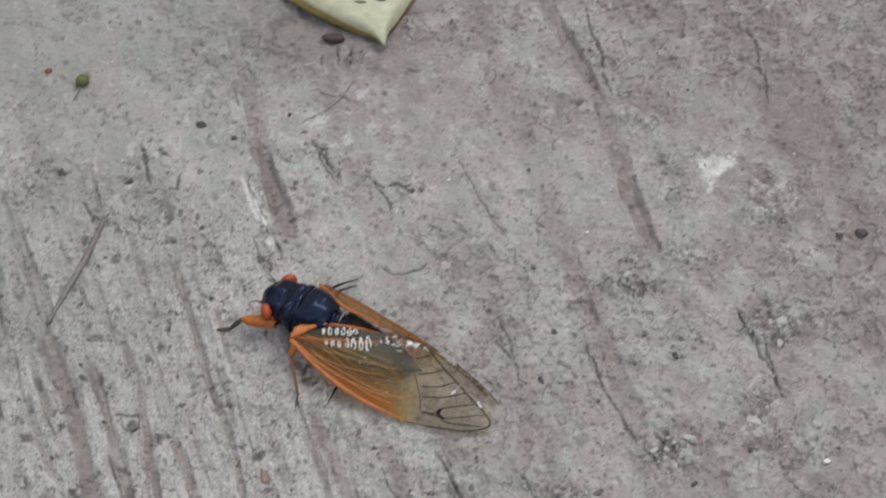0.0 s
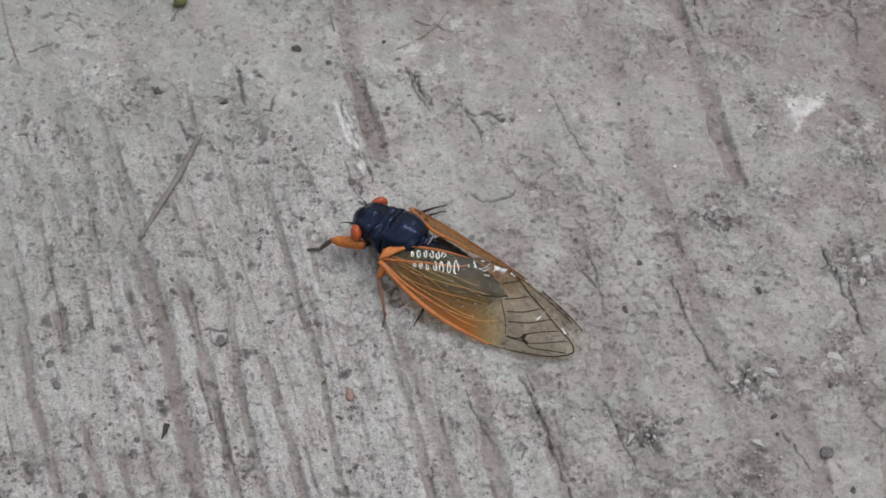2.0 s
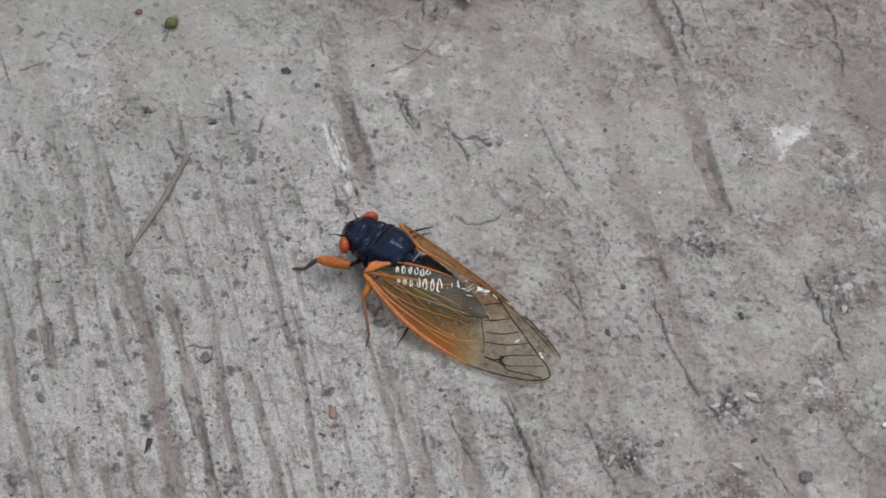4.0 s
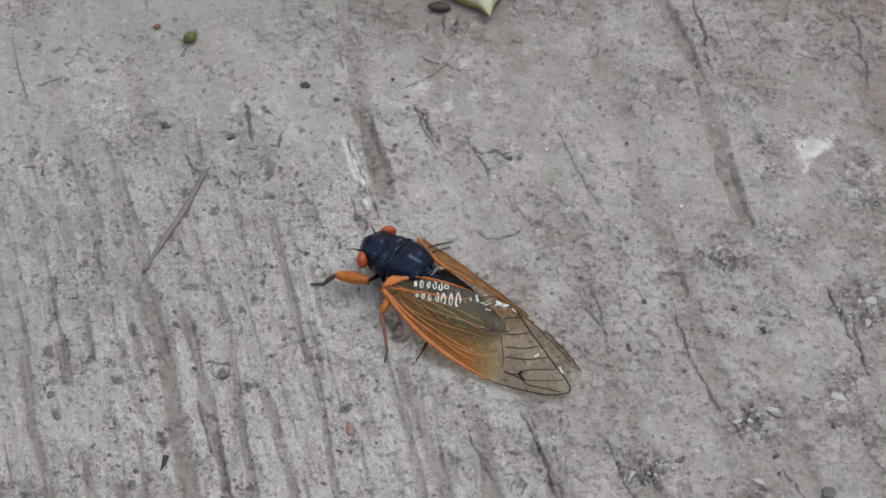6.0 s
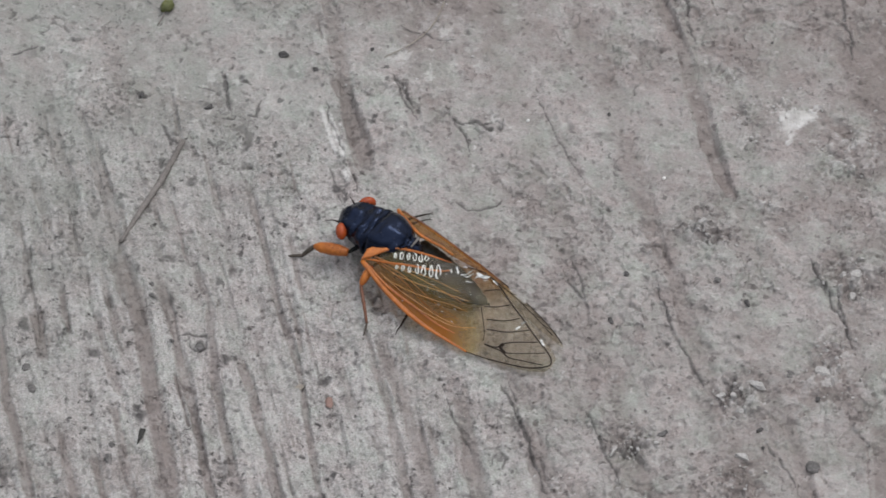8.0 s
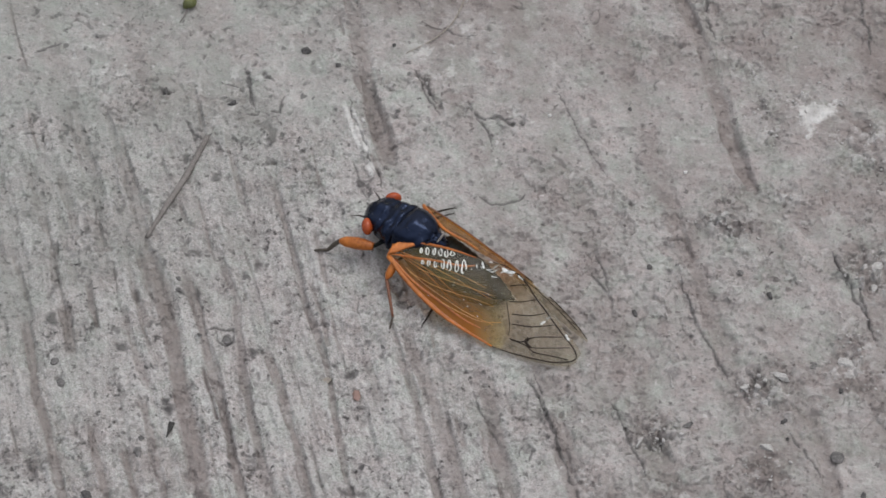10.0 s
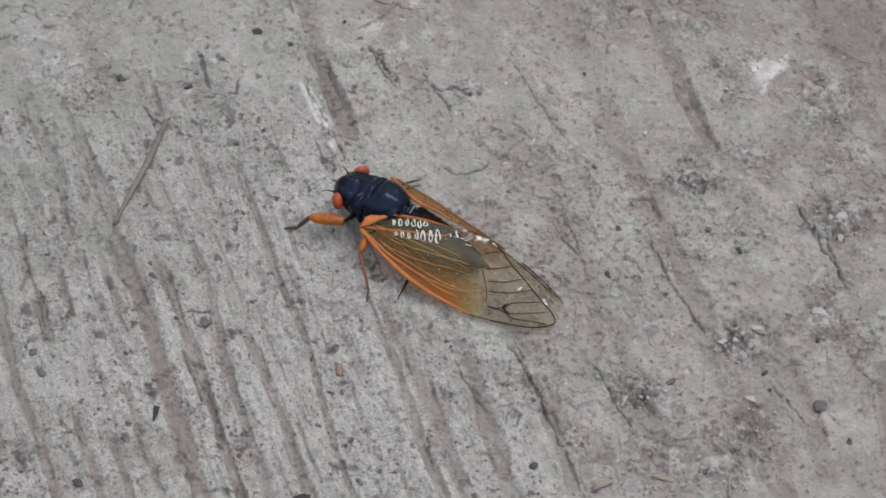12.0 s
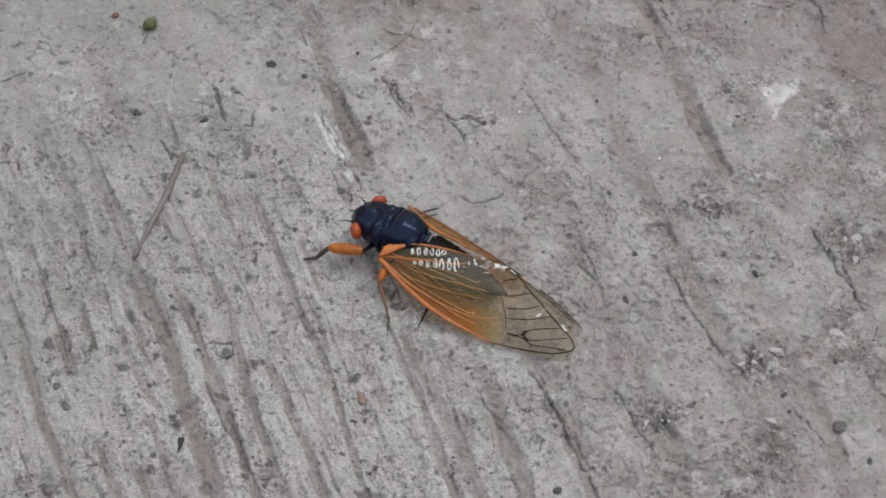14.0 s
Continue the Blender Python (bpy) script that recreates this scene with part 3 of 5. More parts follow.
    soil_and_shade = np.maximum(soil_and_shade, np.exp(-(((fx + 3) / 7.5) ** 2) - ((fy - 52.5) / 4.2) ** 2))
    fd += 0.9 * soil_and_shade * (0.4 + lattice(fx, fy, 1.8, 137))
    # small irregular flecks in clusters, with the painted shade of the terrace rims
    fleck = rough(fx, fy, 1.0, 101, 3, 0.65)
    where = rough(fx, fy, 7, 105, 2) + 0.05
    fa = np.maximum(0.45 * smooth(0.20, 0.30, fleck + 0.16 * where), 0.17 * rim)
    fa = np.maximum(fa * (1 - 0.3 * smooth(0, 45, fx + fy)), 0.5 * swept * edge_c)
    fd += 0.24 * worn * (1 - step_a)
    fa = np.maximum(fa, 0.7 * soil_and_shade * smooth(0.0, 0.2, rough(fx, fy, 2.2, 139, 3, 0.6)))
    fz -= 0.3 * fa
    pale = rough(fx, fy, 1.3, 111, 3, 0.65)
    fp = 0.20 * smooth(0.18, 0.28, pale) + 0.2 * swept * smooth(0.06, 0.30, strokes) * smooth(-0.1, 0.12, rough(fx, fy, 1.1, 145, 3, 0.75))
    fs = np.zeros(len(fx))
    groove_set(fx, fy, fz, fd, random_grooves())
    groove_set(fx, fy, fz, fd, [run_on(groove) for groove in GROOVES_WEST])
    groove_set(fx, fy, fz, fd, [run_on(groove) for groove in GROOVES_MID])
    groove_set(fx, fy, fz, fd, GOUGES_EAST)
    groove_set(fx, fy, fz, fd, GOUGES_WEST)
    groove_set(fx, fy, fz, fd, WORN_BANDS)
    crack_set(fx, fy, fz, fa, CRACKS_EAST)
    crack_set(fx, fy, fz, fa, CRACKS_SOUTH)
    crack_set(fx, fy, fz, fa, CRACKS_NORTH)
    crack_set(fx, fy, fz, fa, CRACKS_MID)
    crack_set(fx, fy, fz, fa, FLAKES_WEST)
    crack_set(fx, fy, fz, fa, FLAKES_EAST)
    # crumbled patches: low parts painted darker for shade the soft sun leaves weak
    for cx, cy, r, amp in CRUMBLED:
        pick = np.where((np.abs(fx - cx) < 2 * r) & (np.abs(fy - cy) < 2 * r))
        px, py = fx[pick], fy[pick]
        near = np.exp(-((np.hypot(px - cx, py - cy) / r) ** 2))
        lump = rough(px, py, 1.9, 85, 4, 0.7)
        flake = rough(px, py + 40, 1.5, 157, 3, 0.6)
        fz[pick] += amp * near * (2.6 * lump + 0.75 * smooth(-0.01, 0.03, flake) + 0.5 * smooth(0.08, 0.11, flake) - 0.5)
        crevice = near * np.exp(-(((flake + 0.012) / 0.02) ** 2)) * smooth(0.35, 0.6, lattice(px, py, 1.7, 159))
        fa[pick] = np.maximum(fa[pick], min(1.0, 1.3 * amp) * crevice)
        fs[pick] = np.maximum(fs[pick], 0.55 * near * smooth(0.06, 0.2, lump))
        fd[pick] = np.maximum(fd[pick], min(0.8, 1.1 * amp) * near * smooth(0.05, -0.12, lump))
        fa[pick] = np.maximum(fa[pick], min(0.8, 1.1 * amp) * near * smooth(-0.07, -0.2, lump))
    # pits and dark aggregate, few large and many small
    rng = np.random.RandomState(5)
    holes = [(cx, cy, r, 1.0) for cx, cy, r in PITS]
    holes += [(rng.uniform(-84, 84), rng.uniform(-57, 67), 0.10 + 0.42 * rng.rand() ** 4, rng.uniform(0.2, 0.9)) for _ in range(2400)]
    holes += [(rng.uniform(-15, 82), rng.uniform(-52, 62), rng.uniform(0.22, 0.55), rng.uniform(0.25, 0.8)) for _ in range(420)]
    holes += [(rng.uniform(-80, 10), rng.uniform(-52, 24), rng.uniform(0.12, 0.3), rng.uniform(0.5, 1.0)) for _ in range(900)]
    for cx, cy, r, tone in holes:
        # only the patch of the sheet round the pit
        a, b = np.searchsorted(grid_x, cx - 3 * r), np.searchsorted(grid_x, cx + 3 * r)
        c, d = np.searchsorted(grid_y, cy - 3 * r), np.searchsorted(grid_y, cy + 3 * r)
        pick = (np.arange(c, d)[:, None] * len(grid_x) + np.arange(a, b)[None]).ravel()
        px, py = fx[pick] - cx, fy[pick] - cy
        turn, squash = rng.uniform(0, 3.14), rng.uniform(0.35, 0.9)
        ex, ey = px * math.cos(turn) + py * math.sin(turn), (py * math.cos(turn) - px * math.sin(turn)) / squash
        e = np.hypot(ex, ey) / r + 1.9 * rough(fx[pick], fy[pick], 0.9, 91, 3, 0.7)
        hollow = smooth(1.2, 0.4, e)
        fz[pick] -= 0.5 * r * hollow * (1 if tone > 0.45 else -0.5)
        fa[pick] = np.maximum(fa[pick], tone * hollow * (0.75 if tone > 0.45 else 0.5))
    # stones under the skin: a low dome, part of its rim cracked open and painted with shade
    for _ in range(210):
        cx, cy = rng.uniform(-80, 80), rng.uniform(-52, 62)
        r, start, sweep = rng.uniform(0.5, 1.35), rng.uniform(0, 6.28), rng.uniform(1.2, 4.5)
        squash, turn = rng.uniform(0.5, 0.95), rng.uniform(0, 3.14)
        if rng.rand() < 0.65 * float(smooth(10, -24, cx + 0.5 * cy) * smooth(28, 4, cy + 0.15 * cx)):
            continue
        a, b = np.searchsorted(grid_x, cx - 2.2 * r), np.searchsorted(grid_x, cx + 2.2 * r)
        c, d = np.searchsorted(grid_y, cy - 2.2 * r), np.searchsorted(grid_y, cy + 2.2 * r)
        pick = (np.arange(c, d)[:, None] * len(grid_x) + np.arange(a, b)[None]).ravel()
        px, py = fx[pick] - cx, fy[pick] - cy
        ex, ey = px * math.cos(turn) + py * math.sin(turn), (py * math.cos(turn) - px * math.sin(turn)) / squash
        e = np.hypot(ex, ey) / r + 0.9 * rough(fx[pick], fy[pick], 1.1, 171, 3, 0.6)
        bearing = (np.arctan2(ey, ex) - start) % (2 * math.pi)
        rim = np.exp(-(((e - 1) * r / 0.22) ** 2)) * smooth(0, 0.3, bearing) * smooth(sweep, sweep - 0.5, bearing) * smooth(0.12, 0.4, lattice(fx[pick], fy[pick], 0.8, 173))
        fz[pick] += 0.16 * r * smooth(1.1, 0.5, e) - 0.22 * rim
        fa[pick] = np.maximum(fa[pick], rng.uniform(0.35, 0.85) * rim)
    # scuffed white patch
    ux, uy = fx - 52.0, fy - 25.0
    d = 1 + np.maximum(np.maximum(uy - 3.1, -0.95 * ux - 0.31 * uy - 3.0), 0.82 * ux - 0.57 * uy - 2.0) / 1.6 + 1.7 * rough(fx, fy, 1.3, 96, 4, 0.75)
    white = smooth(1.0, 0.5, d) * (0.25 + 1.0 * lattice(fx, fy, 1.1, 98))
    fz += 0.25 * white
    fs = np.maximum(np.maximum(fs, white), fp)
    for cx, cy, r in ((-15.6, 20.6, 0.5), (-13.2, 13.9, 0.4), (-14.5, 17.4, 0.5), (-16.3, 23.6, 0.35)):
        d = np.hypot((fx - cx + 0.3 * (fy - cy)) / r, (fy - cy) / (r * 3.2)) + 1.2 * rough(fx, fy, 1.2, 96, 2)
        fs = np.maximum(fs, 0.9 * smooth(1.0, 0.4, d))
    for half, _, *line in SCRATCHES:
        d, along = to_line(fx + 0.5 * rough(fx, fy, 1.6, 161, 3), fy, line)
        fs = np.maximum(fs, 0.85 * smooth(half, 0.2 * half, d) * smooth(0.35, 0.6, lattice(fx, fy * 0.6, 1.1, 163)) * (d < 3) * smooth(0, 0.1, along) * smooth(1, 0.9, along))
    # faint green film to the north-west
    green = smooth(-18, -62, fx - 0.6 * fy) * (0.45 + 0.55 * smooth(-0.12, 0.15, rough(fx, fy, 9, 97, 4, 0.6)))
    fz -= np.median(fz) + 0.12
    z[inside], dirt[inside], dark[inside], scuff[inside], algae[inside] = fz, np.clip(fd, 0, 1), fa, fs, green
    broomed[inside] = swept * 0.85 + 0.15

    nx, ny = len(gx), len(gy)
    k = (np.arange(ny - 1)[:, None] * nx + np.arange(nx - 1)[None]).ravel()
    quads = np.stack([k, k + 1, k + nx + 1, k + nx], 1)
    me = bpy.data.meshes.new("ground")
    me.vertices.add(len(x))
    me.vertices.foreach_set("co", (np.stack([x, y, z], 1) * MM).ravel())
    me.loops.add(quads.size)
    me.loops.foreach_set("vertex_index", quads.ravel().astype(np.int32))
    me.polygons.add(len(quads))
    me.polygons.foreach_set("loop_start", np.arange(0, quads.size, 4).astype(np.int32))
    me.polygons.foreach_set("use_smooth", np.ones(len(quads), bool))
    me.update()
    for name, values in (("dirt", dirt), ("aggregate_and_shade", dark), ("scuff", scuff), ("algae", algae), ("swept", broomed)):
        me.attributes.new(name, "FLOAT", "POINT").data.foreach_set("value", values.astype(np.float32))
    me.materials.append(CONCRETE)
    return tagged(new("ground", me), "weathered grey broom-finished concrete slab with dirt-filled grooves", "ground", kind="structure")


ground = build_ground()


# ---- mesh helpers, all in mm ----
def link(name, bm, mat, parent=None, label="", flat=False):
    bmesh.ops.recalc_face_normals(bm, faces=bm.faces)
    me = bpy.data.meshes.new(name)
    bmesh.ops.scale(bm, vec=(MM, MM, MM), verts=bm.verts)
    bm.to_mesh(me)
    bm.free()
    for p in me.polygons:
        p.use_smooth = not flat
    for one in mat if isinstance(mat, (list, tuple)) else (mat,):
        me.materials.append(one)
    ob = new(name, me)
    ob.parent = parent
    return tagged(ob, label)


def part(name, bm, mat, parent, label=""):
    return link(name, bm, mat, parent, label)


def skin_rings(bm, rings, closed_ends=True):
    """Faces between rings of vertices; the ends are capped."""
    n = len(rings[0])
    for a, b in zip(rings, rings[1:]):
        for i in range(n):
            bm.faces.new((a[i], a[(i + 1) % n], b[(i + 1) % n], b[i]))
    if closed_ends:
        for ring in (rings[0], rings[-1]):
            mid = bm.verts.new(sum((v.co for v in ring), Vector()) / n)
            for i in range(n):
                bm.faces.new((ring[i], ring[(i + 1) % n], mid))


def spline(points, steps):
    """A smooth way through the points (Catmull-Rom)."""
    p = [Vector(q) for q in points]
    p = [2 * p[0] - p[1]] + p + [2 * p[-1] - p[-2]]
    out = []
    for i in range(1, len(p) - 2):
        for k in range(steps):
            t = k / steps
            out.append(0.5 * (2 * p[i] + (p[i + 1] - p[i - 1]) * t + (2 * p[i - 1] - 5 * p[i] + 4 * p[i + 1] - p[i + 2]) * t * t + (3 * p[i] - p[i - 1] - 3 * p[i + 1] + p[i + 2]) * t**3))
    return out + [p[-2]]


def tube(bm, points, radii, sides=8, steps=4, squash=1.0):
    way = spline(points, steps) if len(points) > 2 else [Vector(points[0]).lerp(Vector(points[1]), k / 6) for k in range(7)]
    rings = []
    for i, p in enumerate(way):
        ahead = (way[min(i + 1, len(way) - 1)] - way[max(i - 1, 0)]).normalized()
        side = ahead.cross(Vector((0, 0, 1)))
        side = side.normalized() if side.length > 1e-4 else Vector((1, 0, 0))
        up = side.cross(ahead)
        t = i / (len(way) - 1) * (len(radii) - 1)
        k = min(int(t), len(radii) - 2)
        r = radii[k] + (radii[k + 1] - radii[k]) * (t - k)
        rings.append([bm.verts.new(p + (side * math.cos(2 * math.pi * s / sides) + up * math.sin(2 * math.pi * s / sides) * squash) * r) for s in range(sides)])
    skin_rings(bm, rings)


def loft(bm, sections, sides=28, power=2.0, shape=None):
    """Sections along x: x, middle y, middle z, half width, height above the middle, depth below."""
    rings = []
    way = spline([s[:3] for s in sections], 4)
    dims = spline([s[3:6] for s in sections], 4)
    for p, (w, top, low) in zip(way, dims):
        ring = []
        for k in range(sides):
            a = 2 * math.pi * k / sides
            c, s = math.cos(a), math.sin(a)
            c, s = math.copysign(abs(c) ** (2 / power), c), math.copysign(abs(s) ** (2 / power), s)
            v = Vector((p.x, p.y + w * c, p.z + (top if s > 0 else low) * s))
            if shape:
                v = v + Vector(shape(v, c, s))
            ring.append(bm.verts.new(v))
        rings.append(ring)
    skin_rings(bm, rings)


def lump(bm, centre, radii, seed, rough_by=0.2, turn=0.0, levels=3):
    """A rounded, uneven stone or seed."""
    seed += 0.37
    got = bmesh.ops.create_icosphere(bm, subdivisions=levels, radius=1.0)["verts"]
    m = Matrix.Translation(centre) @ Matrix.Rotation(turn, 4, "Z") @ Matrix.Diagonal((*radii, 1))
    for v in got:
        v.co *= 1 + rough_by * (noise.noise(v.co * 1.3 + Vector((seed * 7.1, seed * 3.3, 0))) + 0.6 * noise.noise(v.co * 3.1 + Vector((0, seed * 5.1, 0))))
        v.co = m @ v.co


# ---- the cicada ----
HEADING = 148
HOME = (-7.5 * MM, -2.25 * MM, 0)
cicada = tagged(new("cicada"), "black cicada with red eyes and orange-veined clear wings on concrete", "insect")
cicada.matrix_basis = pose(*HOME, 0, 0, HEADING)


def furrow(v, c, s):
    """Shallow grooves and swellings on the back."""
    grain = 0.30 * noise.noise(v * 0.9) + 0.20 * noise.noise(v * 1.9) + 0.11 * noise.noise(v * 3.6)
    grain += (0.42 * math.exp(-(((abs(v.y) - 1.25) / 0.75) ** 2) - ((v.x + 0.2) / 1.2) ** 2) + 0.3 * math.exp(-(((abs(v.y) - 1.9) / 0.5) ** 2) - ((v.x - 3.3) / 0.7) ** 2) - 0.25 * math.exp(-(((v.x - 3.0 - 0.35 * abs(v.y)) / 0.2) ** 2))) * max(s, 0)
    return (0, grain * 0.6, grain + (0.13 * math.cos(v.y * 2.4) - 0.22 * math.exp(-((abs(v.y) - 1.2 - 0.12 * v.x) / 0.25) ** 2)) * max(s, 0))


def build_body(home):
    bm = bmesh.new()
    loft(bm, [(7.9, 0, 4.3, 0.5, 0.5, 0.6), (7.5, 0, 4.5, 1.5, 1.1, 1.4), (6.8, 0, 4.7, 2.3, 1.7, 2.0), (5.8, 0, 4.9, 2.75, 2.05, 2.4), (4.7, 0, 4.9, 3.0, 2.2, 2.5), (4.1, 0, 4.9, 2.9, 2.1, 2.5)], 28, 2.1,
         lambda v, c, s: (0.12 * noise.noise(v * 1.7), 0.1 * noise.noise(v * 1.3), (0.30 * math.sin(v.y * 2.4 + 1.5) + 0.26 * noise.noise(v * 1.4) + 0.12 * noise.noise(v * 3.1)) * max(s, 0)))
    part("head", bm, CUTICLE, home, "black head with a ridged brow")
    for side in (1, -1):
        bm = bmesh.new()
        bmesh.ops.create_uvsphere(bm, u_segments=24, v_segments=14, radius=1.0)
        bmesh.ops.transform(bm, matrix=Matrix.Translation((5.75, side * 3.05, 5.05)) @ Matrix.Rotation(side * -0.85, 4, "Z") @ Matrix.Diagonal((1.25, 0.82, 1.2, 1)), verts=bm.verts)
        part("eye", bm, EYE_RED, home, "bulging red-orange compound eye")
        bm = bmesh.new()
        tube(bm, [(7.2, side * 1.9, 4.9), (7.9, side * 2.25, 5.1), (8.9, side * 2.75, 4.7)], [0.16, 0.09, 0.03], 6)
        part("antenna", bm, DARK_BROWN, home, "thin dark bristle antenna")
    bm = bmesh.new()
    loft(bm, [(4.95, 0, 4.9, 2.6, 1.75, 2.4), (4.6, 0, 4.9, 3.1, 2.25, 2.7), (4.1, 0, 4.9, 3.2, 2.15, 2.8), (3.2, 0, 4.9, 3.4, 2.6, 2.9), (2.5, 0, 4.9, 3.55, 2.55, 3.0), (2.0, 0, 4.85, 3.85, 2.78, 3.0), (1.6, 0, 4.85, 3.92, 2.7, 2.9), (1.4, 0, 4.85, 3.8, 2.4, 2.8)], 32, 2.2, furrow)
    part("pronotum", bm, CUTICLE, home, "black shield behind the head with slanting grooves")
    bm = bmesh.new()
    loft(bm, [(2.1, 0, 4.9, 3.3, 2.2, 2.8), (1.2, -0.1, 4.9, 3.8, 2.8, 3.0), (0, -0.2, 4.9, 3.75, 3.15, 3.1), (-1.4, -0.2, 4.9, 3.35, 3.1, 3.0), (-2.8, -0.1, 4.9, 2.7, 2.75, 2.8), (-3.6, 0, 4.8, 2.2, 2.2, 2.7), (-4.2, 0, 4.7, 2.1, 2.45, 2.7), (-5.3, 0, 4.5, 1.6, 2.0, 2.5), (-6.2, 0, 4.4, 0.9, 1.4, 2.0)], 32, 2.1, furrow)
    thorax = part("thorax", bm, CUTICLE, home, "glossy blue-black domed thorax")
    for side in (1, -1):
        bm = bmesh.new()
        tube(bm, [(-3.4, side * 1.5, 6.75), (-4.2, side * 0.5, 7.1), (-4.8, side * 0.55, 6.75), (-5.4, side * 1.2, 5.9)], [0.16, 0.24, 0.24, 0.14], 8)
        part("scutellum_ridge", bm, CUTICLE, thorax)
    bm = bmesh.new()
    tube(bm, [(-4.75, 0.6, 7.2), (-4.7, -0.44, 7.2), (-4.4, -1.4, 6.65), (-3.95, -2.4, 5.6)], [0.12, 0.17, 0.17, 0.12], 8)
    part("wing_cord", bm, TWIG, thorax, "dull tan cord at the wing's root")
    bm = bmesh.new()
    rings = []
    for k in range(11):
        x = -4.4 - 12.6 * k / 10
        t = k / 10
        w = 3.6 * (1 - (t * 0.99) ** 1.9) ** 0.8
        for dx, grow in ((0.0, 0.985), (-0.35, 1.0), (-0.95, 0.992), (-1.1, 0.975)):
            z, thin = 3.4 - 1.3 * t, 0.25 + 0.75 * w / 3.6
            rings.append((x + dx * (1 - 0.7 * t), -0.9 * t ** 1.5, z, w * grow, (2.3 - 0.9 * t) * thin * grow, (2.2 - 1.2 * t) * thin * grow))
    loft_rings = []
    for x, y, z, w, top, low in rings:
        loft_rings.append([bm.verts.new((x, y + w * math.cos(a), z + (top if math.sin(a) > 0 else low) * math.sin(a))) for a in [2 * math.pi * s / 28 for s in range(28)]])
    skin_rings(bm, loft_rings)
    part("abdomen", bm, CUTICLE_DULL, home, "black segmented tapering abdomen")
    bm = bmesh.new()
    tube(bm, [(6.6, 0, 2.9), (5.2, 0, 2.1), (2.0, 0, 1.6)], [0.45, 0.3, 0.12], 8)
    part("beak", bm, DARK_BROWN, home, "dark folded beak")


build_body(cicada)

# Wing plan in its own plane: along from the hinge, across towards the body (mm).
WING_OUTER = [(-0.1, -1.2), (2.2, -2.1), (5.2, -3.1), (9.1, -3.9), (12.8, -4.4), (16.3, -4.4), (20.2, -4.1), (22.7, -3.7), (25.7, -3.0), (28.7, -1.9), (30.6, -0.8), (31.1, 0.5)]
WING_INNER = [(-0.4, 0.0), (0.1, 1.1), (2.2, 2.4), (5.0, 3.7), (8.0, 4.5), (10.5, 5.1), (12.8, 5.8), (15.3, 6.4), (17.0, 6.5), (19.0, 5.8), (21.1, 5.3), (23.2, 4.6), (25.4, 3.8), (27.7, 2.9), (29.9, 2.2), (31.0, 1.4)]
# The far wing slips under the near one.
RIGHT_OUTER = [(-0.1, -1.2), (0.3, -1.7), (3.4, -2.15), (6.2, -2.75), (10.6, -3.2), (13.8, -3.8), (17.2, -3.9), (19.9, -3.95), (22.5, -3.6), (24.8, -3.0), (28.0, -1.9), (30.5, -0.6), (31.1, 0.1)]
RIGHT_INNER = [(-0.4, 0.0), (0.2, 0.5), (1.5, 1.2), (2.9, 2.0), (4.0, 2.5), (5.2, 2.8), (7.1, 2.5), (8.7, 2.05), (10.8, 1.9), (12.5, 1.0), (14.0, 0.0), (16.0, 0.3), (18.0, 0.9), (20.0, 1.2), (25.0, 1.4), (28.0, 0.9), (30.4, 0.2)]
# Its veins: radius, tail, lift, then the way.
RIGHT_ORANGE = [
    (0.28, 0.12, 0.3, (-0.3, 0.0), (0.2, 0.45), (1.5, 1.15), (2.9, 1.95), (4.0, 2.42), (5.2, 2.72), (7.1, 2.42), (8.7, 1.98), (10.8, 1.9)),
    (0.14, 0.09, 0.06, (0.0, -1.1), (3.4, -2.05), (6.2, -2.65), (10.6, -3.1), (13.8, -3.65), (17.0, -3.6)),
    (0.06, 0.04, 0.06, (4.6, 2.4), (6.4, 1.2), (8.6, 0.0), (11.2, -0.9), (14.0, -1.4)),
]
RIGHT_DARK = [
    (0.08, 0.07, 0.06, (16.6, -3.75), (19.9, -3.75), (22.5, -3.4), (24.8, -2.8), (28.0, -1.7), (30.5, -0.5)),
    (0.06, 0.06, 0.06, (16.0, -1.6), (19.0, -2.2), (22.0, -1.9), (25.0, -1.2), (28.6, -0.4)),
    (0.055, 0.055, 0.06, (17.2, -2.0), (17.9, -3.5)),
    (0.055, 0.055, 0.06, (19.4, -2.2), (20.4, -3.35)),
    (0.055, 0.055, 0.06, (21.8, -1.9), (22.8, -2.95)),
    (0.055, 0.055, 0.06, (24.0, -1.5), (25.2, -2.3)),
    (0.055, 0.055, 0.06, (26.4, -0.9), (27.6, -1.55)),
]
VEINS_ORANGE = [
    (0.38, 0.13, (0.1, -1.1), (5.1, -2.9), (10.2, -4.0), (14.5, -4.3), (19.6, -4.2)),
    (0.18, 0.07, (1.4, -1.3), (5.1, -2.3), (9.5, -2.7), (13.9, -3.1), (16.9, -2.9)),
    (0.07, 0.04, (3.2, -1.2), (6.6, -1.8), (10.2, -2.0), (14.0, -2.1), (18.2, -1.6)),
    (0.06, 0.04, (4.0, -1.5), (7.7, -1.3), (11.5, -0.6), (14.5, 0.2), (17.1, 0.6)),
    (0.055, 0.035, (4.8, -0.4), (8.6, 0.2), (12.6, 1.1), (16.3, 1.9)),
    (0.24, 0.08, (-0.2, 0.6), (2.2, 2.4), (5.1, 3.6), (8.0, 4.5), (11.1, 5.2)),
    (0.17, 0.07, (0.4, -0.6), (3.3, 0.5), (6.6, 1.9), (10.1, 3.2), (11.6, 4.2)),
    (0.07, 0.04, (9.5, -2.7), (12.9, -2.6), (16.4, -2.1), (19.1, -0.7)),
]
